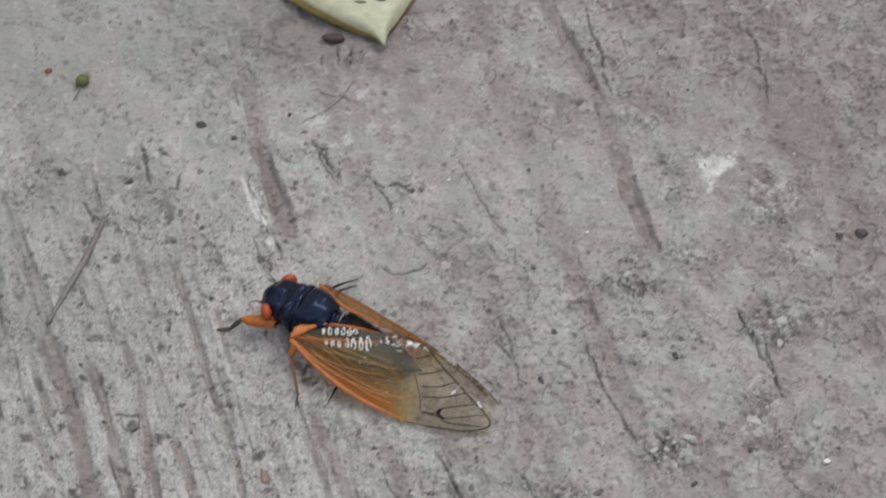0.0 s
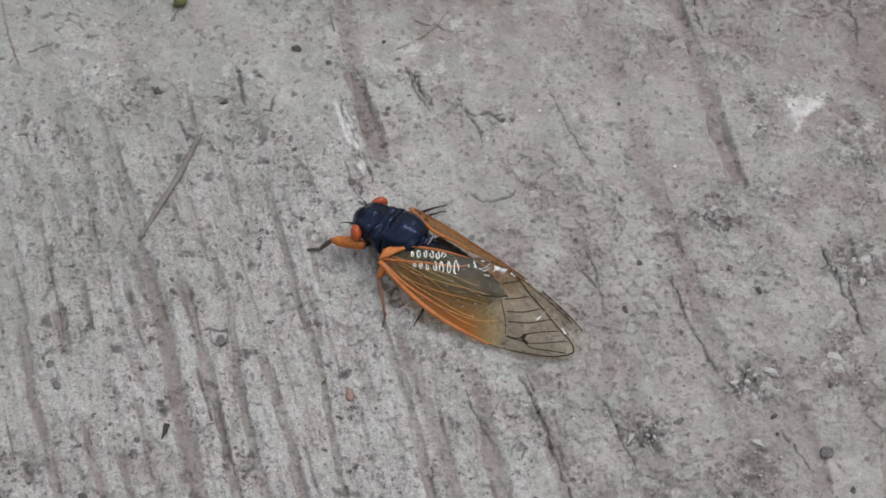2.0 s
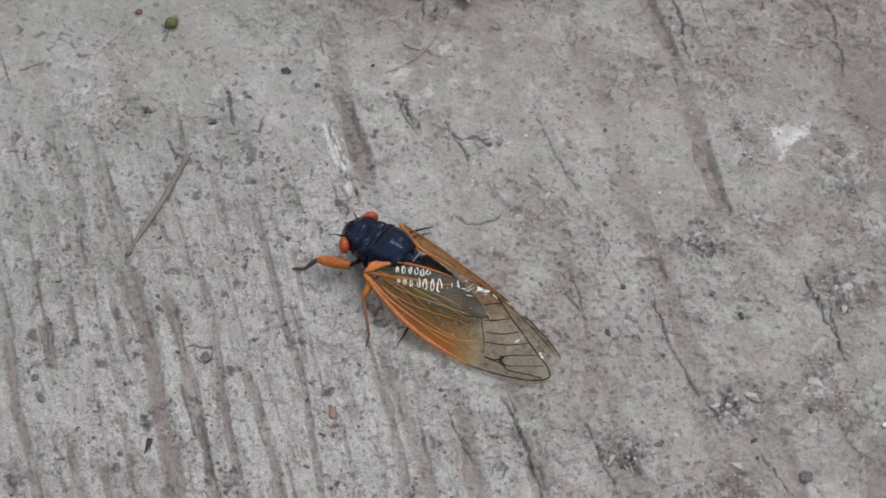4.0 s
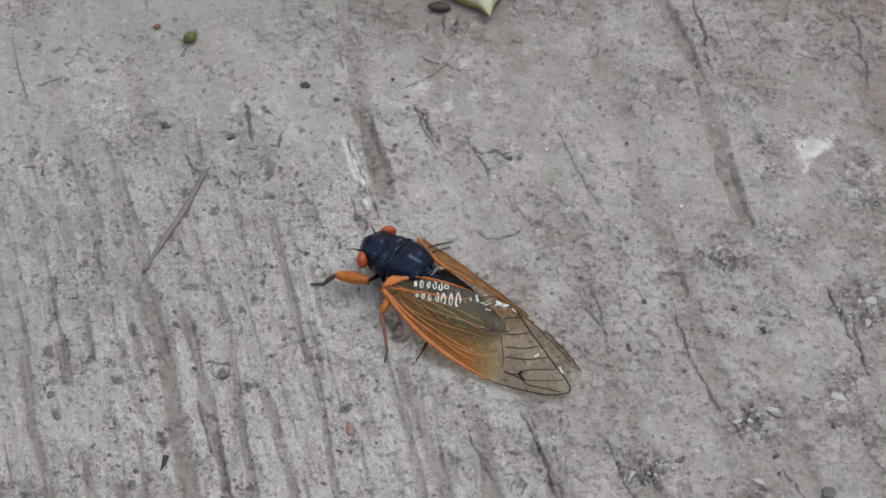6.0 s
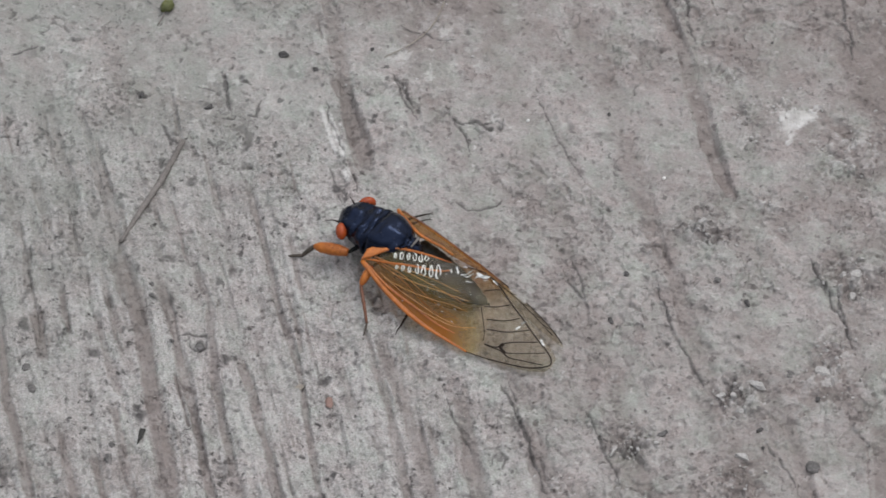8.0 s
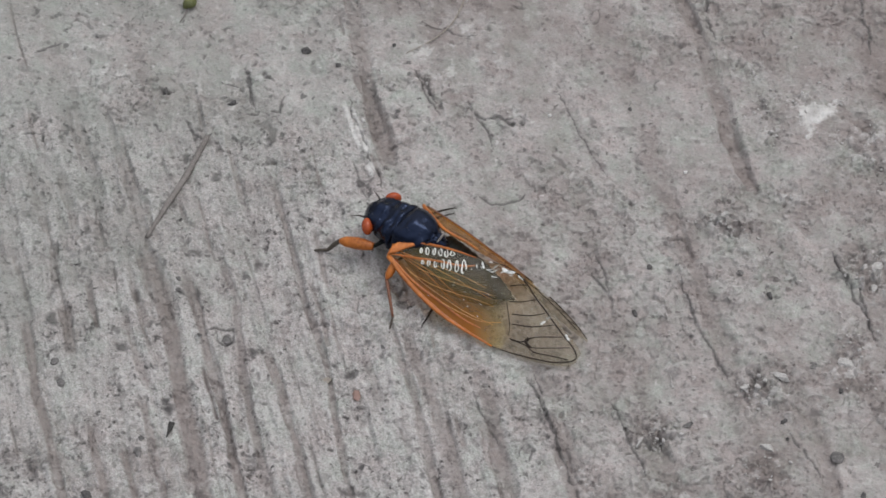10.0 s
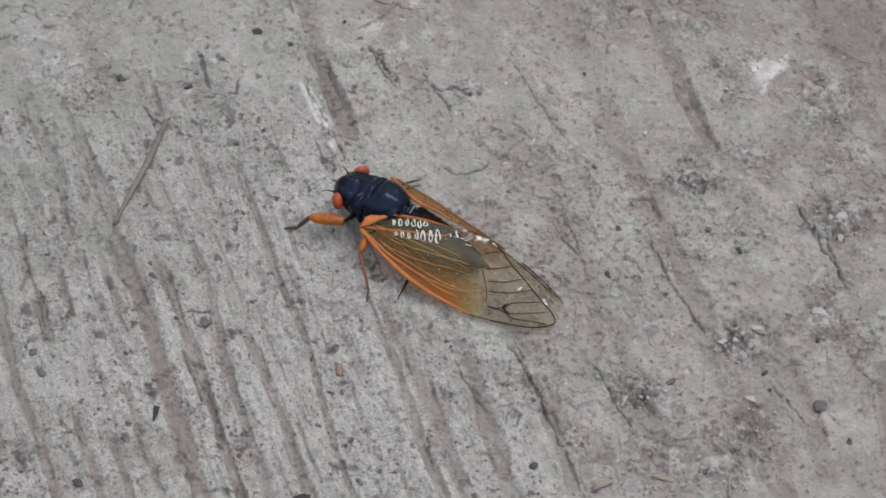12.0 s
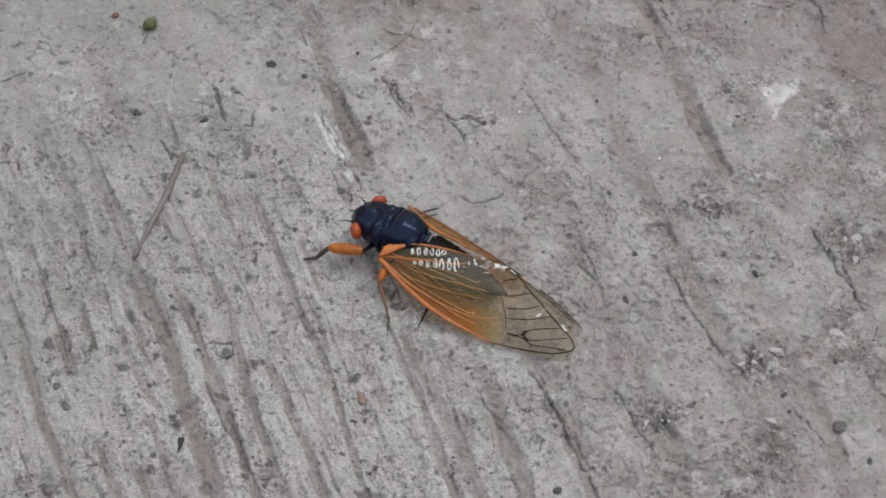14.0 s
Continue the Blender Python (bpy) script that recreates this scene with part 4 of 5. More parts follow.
VEINS_DARK = [
    (0.075, 0.05, (18.0, 2.4), (19.2, 1.0), (20.3, -0.4), (20.9, -1.7)),
    (0.13, 0.12, (17.3, 6.4), (19.4, 5.7), (21.3, 4.8), (23.4, 4.0), (25.6, 3.1), (27.6, 2.3), (29.3, 1.7), (30.5, 0.9), (30.4, 0.0), (28.4, -1.5), (25.6, -2.6), (22.7, -3.5)),
    (0.11, 0.08, (17.3, 4.3), (18.6, 5.3), (19.4, 6.5)),
    (0.11, 0.09, (18.5, 2.4), (20.0, 3.3), (21.4, 4.5)),
    (0.11, 0.09, (19.8, 1.1), (22.0, 2.2), (23.6, 3.6)),
]
VEINS_CROSS = [
    (0.11, 0.09, (20.5, -0.1), (23.2, 1.1), (25.7, 3.0)),
    (0.11, 0.09, (21.2, -2.0), (22.9, -1.5), (24.2, 0.0), (27.5, 2.1)),
    (0.09, 0.07, (23.7, -0.3), (23.7, -1.2), (24.6, -1.4), (26.7, -0.2), (29.2, 1.4)),
    (0.11, 0.09, (21.5, -2.0), (23.7, -1.6), (25.2, -1.8), (27.5, -1.0), (29.8, -0.2)),
    (0.23, 0.2, (23.5, -0.5), (23.4, -1.2), (24.5, -1.5)),
    (0.1, 0.09, (19.3, -4.3), (21.2, -3.9), (22.7, -3.5)),
    (0.06, 0.05, (12.9, 5.7), (15.3, 6.4), (17.3, 6.4)),
]


# Waxy folds on the near wing, their white glints built as loops, row by row: start, end, how many, half length of the
# first and the last.
WAX_GLINT_LOOPS = [
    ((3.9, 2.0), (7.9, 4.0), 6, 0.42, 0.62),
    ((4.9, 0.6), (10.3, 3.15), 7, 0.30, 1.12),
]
# Glints on wet creases behind them, built as pale strips: the ways' ends and the thickness.
CREASE_GLINTS = [
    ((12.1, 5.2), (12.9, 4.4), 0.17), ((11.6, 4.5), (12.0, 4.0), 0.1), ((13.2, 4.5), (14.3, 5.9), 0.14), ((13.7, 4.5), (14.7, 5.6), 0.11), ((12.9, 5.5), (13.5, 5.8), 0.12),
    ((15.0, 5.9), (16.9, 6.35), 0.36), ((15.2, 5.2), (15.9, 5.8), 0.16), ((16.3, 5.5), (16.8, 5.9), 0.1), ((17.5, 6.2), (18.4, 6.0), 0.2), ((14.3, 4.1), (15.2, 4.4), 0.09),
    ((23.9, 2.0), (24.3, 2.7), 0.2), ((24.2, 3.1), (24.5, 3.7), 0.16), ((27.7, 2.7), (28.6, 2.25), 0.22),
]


class WingPlane:
    def __init__(self, base, tip, inner):
        self.base = Vector(base)
        self.along = (Vector(tip) - self.base).normalized()
        self.normal = (Vector(inner) - self.base).cross(self.along).normalized()
        if self.normal.z < 0:
            self.normal = -self.normal
        self.across = self.normal.cross(self.along)
        if self.across.dot(Vector(inner) - self.base) < 0:
            self.across = -self.across

    def at(self, s, v, lift=0.0):
        camber = 0.95 * math.exp(-((v - 1.2) / 3.0) ** 2) * max(0.0, math.sin(math.pi * min(max(s / 30.5, 0), 1))) - 0.15
        return self.base + self.along * s + self.across * v + self.normal * (lift + camber)


def edge(outline, s):
    return float(np.interp(s, [p[0] for p in outline], [p[1] for p in outline]))


def build_wing(home, plane, near_side, outer, inner, veil, stain):
    bm = bmesh.new()
    amber = bm.verts.layers.float.new("amber")
    film = bm.verts.layers.float.new("film")
    rows = []
    for i in range(73):
        s = -0.1 + 31.0 * i / 72
        low, high = edge(outer, s), edge(inner, s)
        row = []
        for j in range(23):
            t = j / 22
            v = low + (high - low) * t
            ripple = 0.07 * math.sin(s * 4.6) * math.exp(-((t - 0.8) / 0.2) ** 2) * (1 if s < 17 else 0.3)
            vert = bm.verts.new(plane.at(s, v, ripple + 0.04 * math.sin(v * 3.1 + s * 0.7)))
            near = max(0.0, min(1.0, (21.5 - s) / 6))
            gold = 0.5 + 0.9 * noise.noise(Vector((s * 0.11, v * 1.5, 3.3))) + 0.5 * noise.noise(Vector((s * 0.3, v * 3.6, 8.1)))
            olive = max(math.exp(-(((v - 0.9) / 1.1) ** 2)) * max(0.0, min(1.0, (s - 5) / 3, (16 - s) / 3)), 0.75 * math.exp(-(((v + 1.4) / 1.5) ** 2)) * max(0.0, min(1.0, (s - 9) / 4, (21 - s) / 3))) * (0.7 + noise.noise(Vector((s * 0.8, v * 1.6, 5.0))))
            vert[amber] = max(0.0, min(1.0, max(stain, 0.26, 1.35 - t * 2.0 - 0.01 * s, 0.62 * gold * max(0.0, 1 - s / 18)) * near + 0.03))
            costal = max(0.0, 1 - t * 2.6) * min(1.0, 0.3 + s / 9)
            panel = max(0.0, min(1.0, (t - 0.55) / 0.15)) * max(0.0, min(1.0, (s - 2.5) / 3, (15.5 - s) / 3)) * (1 if near_side else 0)
            vert[amber] *= 1 - 0.75 * panel
            vert[film] = max(0.0, (0.20 * panel * (1 + noise.noise(Vector((s * 2.2, v * 0.8, 1.0)))) + 0.42 * costal + 0.15 * olive * near_side + (0.09 + 0.05 * gold) * (1 - panel) * (1 - 0.8 * smooth(10.5, 13, s) * smooth(-0.8, 0.8, v)) * near_side * min(1.0, s / 4) + 0.20 * max(0.0, gold - 0.25) * min(1.0, s / 6) * math.exp(-((t - 0.38) / 0.24) ** 2)) * near + veil + 0.30 * (1 - near) * (1 if near_side else 0.6))
            row.append(vert)
        rows.append(row)
    for a, b in zip(rows, rows[1:]):
        for j in range(22):
            bm.faces.new((a[j], a[j + 1], b[j + 1], b[j]))
    wing = part("forewing", bm, WING_SKIN, home, "clear amber-stained forewing with orange and dark veins")
    # orange hinge plate at the root of the near wing: a thin wedge between the two first veins
    if near_side:
        bm = bmesh.new()
        rows = []
        for i in range(9):
            s = -0.1 + 3.7 * i / 8
            high = edge(inner, s) + 0.05
            low = high - 1.8 * (1 - max(0.0, (s - 0.9) / 3.0) ** 0.8)
            rows.append([[bm.verts.new(plane.at(s, low + (high - low) * j / 6, lift + 0.16 * math.sin(math.pi * j / 6))) for j in range(7)] for lift in (0.24, 0.04)])
        for a, b in zip(rows, rows[1:]):
            for j in range(6):
                bm.faces.new((a[0][j], a[0][j + 1], b[0][j + 1], b[0][j]))
                bm.faces.new((a[1][j], b[1][j], b[1][j + 1], a[1][j + 1]))
            for j in (0, 6):
                bm.faces.new((a[0][j], b[0][j], b[1][j], a[1][j]))
        for end in (rows[0], rows[-1]):
            for j in range(6):
                bm.faces.new((end[0][j], end[1][j], end[1][j + 1], end[0][j + 1]))
        part("hinge_plate", bm, HINGE, wing, "flat pale orange hinge plate")
    if near_side:
        veins = [(ORANGE if radius > 0.16 else ORANGE_PALE, radius if radius > 0.16 else 0.8 * radius, tail, 0.06, line) for radius, tail, *line in VEINS_ORANGE]
        veins += [(DARK_BROWN, 0.88 * radius, 0.88 * tail, 0.06, line) for radius, tail, *line in VEINS_DARK + VEINS_CROSS]
    else:
        veins = [(ORANGE if radius > 0.2 else RED_BROWN, radius, tail, lift, line) for radius, tail, lift, *line in RIGHT_ORANGE]
        veins += [(DARK_BROWN, radius, tail, lift, line) for radius, tail, lift, *line in RIGHT_DARK]
    for mat, radius, tail, lift, line in veins:
        bm = bmesh.new()
        tube(bm, [plane.at(s, min(v, edge(inner, s)), lift) for s, v in line], [radius, radius * 0.95, tail], 7, 5, 0.7)
        part("vein", bm, mat, wing, {DARK_BROWN: "dark brown wing vein", RED_BROWN: "red-brown wing vein"}.get(mat, "orange wing vein"))
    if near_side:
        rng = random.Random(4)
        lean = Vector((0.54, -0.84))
        for a, b, count, first, last in WAX_GLINT_LOOPS:
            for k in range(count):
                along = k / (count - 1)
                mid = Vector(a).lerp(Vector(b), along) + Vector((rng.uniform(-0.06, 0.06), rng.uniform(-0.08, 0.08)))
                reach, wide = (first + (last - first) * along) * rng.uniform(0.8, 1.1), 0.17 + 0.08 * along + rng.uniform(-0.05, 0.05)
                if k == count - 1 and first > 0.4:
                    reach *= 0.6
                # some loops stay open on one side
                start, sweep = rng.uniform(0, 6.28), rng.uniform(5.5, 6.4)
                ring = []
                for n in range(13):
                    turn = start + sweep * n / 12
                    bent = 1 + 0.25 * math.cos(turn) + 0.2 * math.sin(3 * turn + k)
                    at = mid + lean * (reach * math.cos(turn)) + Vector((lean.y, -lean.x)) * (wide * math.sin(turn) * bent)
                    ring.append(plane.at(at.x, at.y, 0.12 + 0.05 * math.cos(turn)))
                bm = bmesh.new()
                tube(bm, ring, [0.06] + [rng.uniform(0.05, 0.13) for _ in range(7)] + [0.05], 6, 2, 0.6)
                part("fold", bm, FOLD, wing, "waxy cross fold with its glint painted white")
        # pale strips in place of reflections on the creased skin
        for a, b, thick in CREASE_GLINTS:
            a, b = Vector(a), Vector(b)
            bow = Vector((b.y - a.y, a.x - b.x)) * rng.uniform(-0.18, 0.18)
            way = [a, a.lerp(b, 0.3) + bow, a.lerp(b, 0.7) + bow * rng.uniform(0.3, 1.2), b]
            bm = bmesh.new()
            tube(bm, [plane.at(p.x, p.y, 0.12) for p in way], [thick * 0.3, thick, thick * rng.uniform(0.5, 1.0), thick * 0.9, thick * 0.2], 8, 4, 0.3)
            part("fold", bm, GLINT, wing, "pale strip standing in for a glint on a wet crease")
        # small glints painted as pale flecks, strewn over the middle of the skin
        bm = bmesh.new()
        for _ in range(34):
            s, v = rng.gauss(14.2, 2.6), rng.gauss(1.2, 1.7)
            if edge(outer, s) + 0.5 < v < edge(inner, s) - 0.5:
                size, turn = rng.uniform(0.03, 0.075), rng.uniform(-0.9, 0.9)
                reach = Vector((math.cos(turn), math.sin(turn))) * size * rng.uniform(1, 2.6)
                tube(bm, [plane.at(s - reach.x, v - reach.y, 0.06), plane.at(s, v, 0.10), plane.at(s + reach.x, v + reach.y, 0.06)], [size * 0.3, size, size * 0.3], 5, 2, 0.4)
        part("glint_flecks", bm, GLINT, wing, "pale flecks standing in for small glints on the skin")
    if not near_side:
        return
    # hind wing, folded beneath
    bm = bmesh.new()
    amber = bm.verts.layers.float.new("amber")
    film = bm.verts.layers.float.new("film")
    rows = []
    for i in range(25):
        s = 0.8 + 16.5 * i / 24
        bow = math.sin(math.pi * (i / 24) ** 0.8) ** 0.6
        row = []
        for j in range(9):
            t = j / 8
            v = 1.2 - 2.6 * bow * (1 - t) + min(3.2, edge(inner, s) * 0.5) * bow * t
            vert = bm.verts.new(plane.at(s, v, -0.55 + 0.08 * math.sin(v * 4)))
            vert[amber], vert[film] = max(0, 0.6 - t * 1.2), 0.10 + 0.10 * noise.noise(Vector((s * 0.9, v * 1.4, 2.0)))
            row.append(vert)
        rows.append(row)
    for a, b in zip(rows, rows[1:]):
        for j in range(8):
            bm.faces.new((a[j], a[j + 1], b[j + 1], b[j]))
    bmesh.ops.remove_doubles(bm, verts=bm.verts, dist=1e-4)
    hind = part("hindwing", bm, HIND_SKIN, home, "short greenish-amber hind wing folded under the forewing")
    for v0, v1, reach in ((-0.6, -2.2, 15.5), (0.0, -1.0, 16.2), (0.9, 1.3, 16.0), (1.2, 2.3, 14.5)):
        bm = bmesh.new()
        wave = random.uniform(-0.3, 0.3)
        tube(bm, [plane.at(1.2, v0 * 0.3, -0.42), plane.at(reach * 0.4, v0 + wave, -0.42), plane.at(reach * 0.7, (v0 + v1) / 2 - wave, -0.42), plane.at(reach, v1, -0.42)], [0.10, 0.07, 0.03], 5, 4, 0.7)
        part("vein", bm, ORANGE_PALE, hind, "pale golden hind wing vein")


LEFT_WING = WingPlane((0.42, 4.34, 5.5), (-30.34, 2.45, 1.7), (-16.42, -2.28, 6.5))
RIGHT_WING = WingPlane((1.27, -4.65, 5.0), (-29.89, -1.94, 1.0), (-6.99, -3.33, 4.4))
build_wing(cicada, LEFT_WING, True, WING_OUTER, WING_INNER, 0.01, 0.0)
build_wing(cicada, RIGHT_WING, False, RIGHT_OUTER, RIGHT_INNER, 0.05, 0.82)


def build_leg(home, hip, knee, ankle, toe, thick, mats, label):
    bm = bmesh.new()
    mid = Vector(hip).lerp(Vector(knee), 0.5) + Vector((0, 0, 0.12))
    tube(bm, [hip, Vector(hip).lerp(mid, 0.5) + Vector((0, 0, 0.05)), mid, mid.lerp(Vector(knee), 0.6), knee], [thick * 0.62, thick * 0.92, thick, thick * 0.86, thick * 0.42], 16, 5)
    leg = part("leg", bm, mats[0], home, label)
    bm = bmesh.new()
    tube(bm, [hip, Vector(hip).lerp(Vector((hip[0] - 0.8, hip[1] * 0.3, 3.4)), 0.9)], [thick * 0.25, thick * 0.5], 8)
    part("hip_joint", bm, CUTICLE_DULL, leg)
    bm = bmesh.new()
    tube(bm, [knee, Vector(knee).lerp(Vector(ankle), 0.5) + Vector((0, 0, 0.1)), ankle], [max(0.24, thick * 0.36), thick * 0.4, thick * 0.3], 10, 5)
    part("shin", bm, mats[1], leg)
    bm = bmesh.new()
    tube(bm, [ankle, Vector(ankle).lerp(Vector(toe), 0.6) + Vector((0, 0, 0.05)), toe], [thick * 0.3, thick * 0.24, thick * 0.16], 7, 4)
    ahead = (Vector(toe) - Vector(ankle)).normalized()
    for bend in (0.5, -0.5):
        tip = Vector(toe) + Matrix.Rotation(bend, 3, "Z") @ ahead * 0.5
        tip.z = max(0.08, toe[2] - 0.15)
        tube(bm, [toe, tip], [thick * 0.14, 0.03], 5)
    part("foot", bm, mats[2], leg)
    return leg


LEGS = [
    build_leg(cicada, (4.02, 3.41, 3.6), (9.0, 4.54, 2.6), (10.31, 5.74, 0.8), (12.31, 6.85, 0.35), 0.9, (ORANGE, FOOT_GREY, FOOT_GREY), "stout orange front leg with a dark shin"),
    build_leg(cicada, (-0.27, 3.83, 4.0), (-0.24, 6.5, 2.6), (-3.9, 10.49, 0.9), (-4.69, 12.62, 0.35), 0.62, (ORANGE, RED_BROWN, FOOT_GREY), "orange and red-brown middle leg"),
    build_leg(cicada, (-3.15, 2.87, 2.2), (-7.86, 5.68, 1.1), (-8.0, 8.0, 0.7), (-7.95, 9.11, 0.35), 0.5, (RED_BROWN, DARK_BROWN, DARK_BROWN), "dark hind leg showing under the wing"),
    build_leg(cicada, (3.6, -2.6, 3.6), (6.4, -3.4, 2.0), (7.4, -3.0, 0.7), (7.9, -2.6, 0.35), 0.6, (ORANGE, RED_BROWN, DARK_BROWN), "orange front leg tucked under the head"),
    build_leg(cicada, (0.6, -3.0, 3.6), (1.0, -6.25, 2.4), (0.43, -9.14, 0.8), (-0.59, -10.74, 0.35), 0.5, (RED_BROWN, DARK_BROWN, DARK_BROWN), "dark middle leg reaching out past the wing"),
    build_leg(cicada, (-1.5, -3.0, 3.4), (-0.07, -6.67, 2.0), (-0.36, -8.65, 0.7), (-0.98, -9.8, 0.35), 0.4, (RED_BROWN, DARK_BROWN, DARK_BROWN), "thin dark hind leg"),
]


# ---- litter on the slab ----
def on_slab(x, y):
    """Height of the slab's surface in mm."""
    i, j = int(np.argmin(np.abs(grid_x - x))), int(np.argmin(np.abs(grid_y - y)))
    return SURFACE[j, i]


NX = len(ground.data.vertices)
heights = np.empty(NX * 3, np.float32)
ground.data.vertices.foreach_get("co", heights)
heights = heights.reshape(-1, 3) / MM
whole = heights[:, 2].reshape(len(SLAB_Y), len(SLAB_X))
SURFACE = whole[np.ix_((SLAB_Y > -62) & (SLAB_Y < 72), (SLAB_X > -90) & (SLAB_X < 90))]


def pebble(name, x, y, radii, mat, label, category, seed, turn=0.0, rough_by=0.25, sink=0.35, group=""):
    bm = bmesh.new()
    lump(bm, (0, 0, radii[2] * (1 - sink)), radii, seed, rough_by, turn)
    ob = link(name, bm, mat)
    ob.location = (x * MM, y * MM, on_slab(x, y) * MM)
    return tagged(ob, label, category, group)


def shard(bm, centre, radii, rng, turn):
    """A broken chip: the hull of a few points on a flattened block."""
    m = Matrix.Translation(centre) @ Matrix.Rotation(turn, 4, "Z") @ Matrix.Rotation(rng.uniform(-0.2, 0.2), 4, "X")
    made = []
    for k in range(15):
        a, h = rng.uniform(0, 2 * math.pi), rng.choice((-1, -0.4, 0.35, 0.6, 0.8))
        wide = rng.uniform(0.72, 1.05) * (1 - 0.35 * max(h, 0))
        made.append(bm.verts.new(m @ Vector((radii[0] * wide * math.cos(a), radii[1] * wide * math.sin(a), radii[2] * h))))
    got = bmesh.ops.convex_hull(bm, input=made)
    bmesh.ops.delete(bm, geom=[v for v in got["geom_interior"] if isinstance(v, bmesh.types.BMVert)], context="VERTS")


def chip_stone(x, y, radii, mat, label, seed, turn, sink):
    bm = bmesh.new()
    shard(bm, (0, 0, radii[2] * (1 - sink)), radii, random.Random(seed), turn)
    edges = [e for e in bm.edges if e.is_manifold]
    bmesh.ops.bevel(bm, geom=edges, offset=0.05, segments=1, affect="EDGES")
    ob = link("stone", bm, mat, flat=True)
    ob.location = (x * MM, y * MM, on_slab(x, y) * MM)
    return tagged(ob, label, "stone", "stones on the slab")


def stick(name, points, radii, mat, label, category, squash=0.7):
    bm = bmesh.new()
    x0, y0 = points[0][:2]
    way = [(x - x0, y - y0, max(on_slab(x, y), on_slab(x + 0.3, y), on_slab(x, y + 0.3)) + lift) for x, y, lift in points]
    tube(bm, way, radii, 7, 6, squash)
    ob = link(name, bm, mat)
    ob.location = (x0 * MM, y0 * MM, 0)
    return tagged(ob, label, category)


def build_leaf():
    """A fallen leaf, its pale underside up, the rim curled; the tip points to the insect."""
    tip, axis = Vector((3.75, 49.4)), radians(106)
    ahead, side = Vector((math.cos(axis), math.sin(axis))), Vector((-math.sin(axis), math.cos(axis)))
    leaf = tagged(new("leaf"), "fallen pale yellow-green leaf with an olive curled rim on concrete", "leaf")
    leaf.location = (tip.x * MM, tip.y * MM, 0)

    def place(d, w):
        """d: from the tip, 0 to 1; w: across, -1 to 1."""
        far = d * 34
        wide = 0.15 + 0.5 * min(far, 2.2)
        if far > 2.2:
            # a short drawn-out tip, then a broad blade
            open_out = 1.2 * (far - 2.2)
            wide += open_out / (1 + (open_out / 12.5) ** 3) ** (1 / 3) * max(0.02, 1 - max(0, d - 0.55) / 0.46) ** 0.6
        p = ahead * (d * 34) + side * (w * wide)
        z = 0.9 + 2.6 * min(1, d * 3) - 2.2 * abs(w) ** 6 * min(1, d * 9) + 0.7 * math.sin(d * 9) + 0.25 * math.sin(w * 5 + d * 16) * min(1, d * 2.5) ** 2
        return Vector((p.x, p.y, max(z, 0.3)))

    def sheet(w0, w1, count, lift):
        bm = bmesh.new()
        layers = []
        for z in (0.0, -0.22):
            layers.append([[bm.verts.new(place(i / 40, w0 + (w1 - w0) * j / count) + Vector((0, 0, z + lift))) for j in range(count + 1)] for i in range(41)])
        for rows in layers:
            for a, b in zip(rows, rows[1:]):
                for j in range(count):
                    bm.faces.new((a[j], a[j + 1], b[j + 1], b[j]))
        top, low = layers
        rim = [top[i][0] for i in range(41)] + [top[40][j] for j in range(1, count + 1)] + [top[i][count] for i in range(39, -1, -1)] + [top[0][j] for j in range(count - 1, 0, -1)]
        rim2 = [low[i][0] for i in range(41)] + [low[40][j] for j in range(1, count + 1)] + [low[i][count] for i in range(39, -1, -1)] + [low[0][j] for j in range(count - 1, 0, -1)]
        for i in range(len(rim)):
            k = (i + 1) % len(rim)
            bm.faces.new((rim[i], rim[k], rim2[k], rim2[i]))
        return bm

    part("blade", sheet(-0.97, 0.91, 36, 0), LEAF_PALE, leaf, "pale blade with small brown scars")
    part("rim", sheet(0.91, 1.0, 6, 0), LEAF_EDGE, leaf, "dark olive curled rim")
    part("rim", sheet(-1.0, -0.97, 4, 0), LEAF_EDGE, leaf, "dark olive curled rim")
    bm = bmesh.new()
    tube(bm, [place(d, 0) + Vector((0, 0, 0.02)) for d in (0.02, 0.3, 0.6, 1.0)], [0.05, 0.16, 0.3, 0.5], 8)
    part("midrib", bm, LEAF_PALE, leaf)
    for d, w, turn in ((0.215, 0.22, 0.1), (0.235, 0.02, -0.2), (0.20, -0.2, 0.0)):
        bm = bmesh.new()
        lump(bm, place(d, w) + Vector((0, 0, 0.03)), (0.9, 0.22, 0.07), d * 9, 0.3, turn - 0.2)
        part("scar", bm, SEED_BROWN, leaf)
    return leaf


build_leaf()
pebble("bud", -41.7, 44.2, (1.05, 0.95, 0.85), BUD_GREEN, "small olive-green flower bud lying on concrete", "bud", 3, 0.3, 0.3, 0.05)
pebble("seed", -4.0, 51.5, (1.75, 0.8, 0.7), SEED_BROWN, "dark brown oval seed beside the leaf", "seed", 5, -0.1, 0.12, 0.05)
stick("twig", [(-37.6, 19.0, 0.3), (-40.2, 12.4, 0.3), (-42.8, 6.3, 0.3), (-45.4, 0.6, 0.25)], [0.42, 0.5, 0.45, 0.3], TWIG, "thin grey weathered twig pressed onto concrete", "twig")
stick("straw", [(-8.9, 35.7, 0.1), (-4.9, 38.7, 0.2), (-2.1, 41.7, 0.25), (-0.5, 45.5, 0.3), (0.4, 49.0, 0.2)], [0.06, 0.10, 0.11, 0.09], STRAW, "thin dull tan straw stalk beside the leaf", "straw")
stick("straw", [(-6.6, 42.3, 0.1), (-5.2, 41.2, 0.15), (-3.6, 40.8, 0.1)], [0.07, 0.12, 0.08], TWIG, "dark dry straw stalk", "straw")
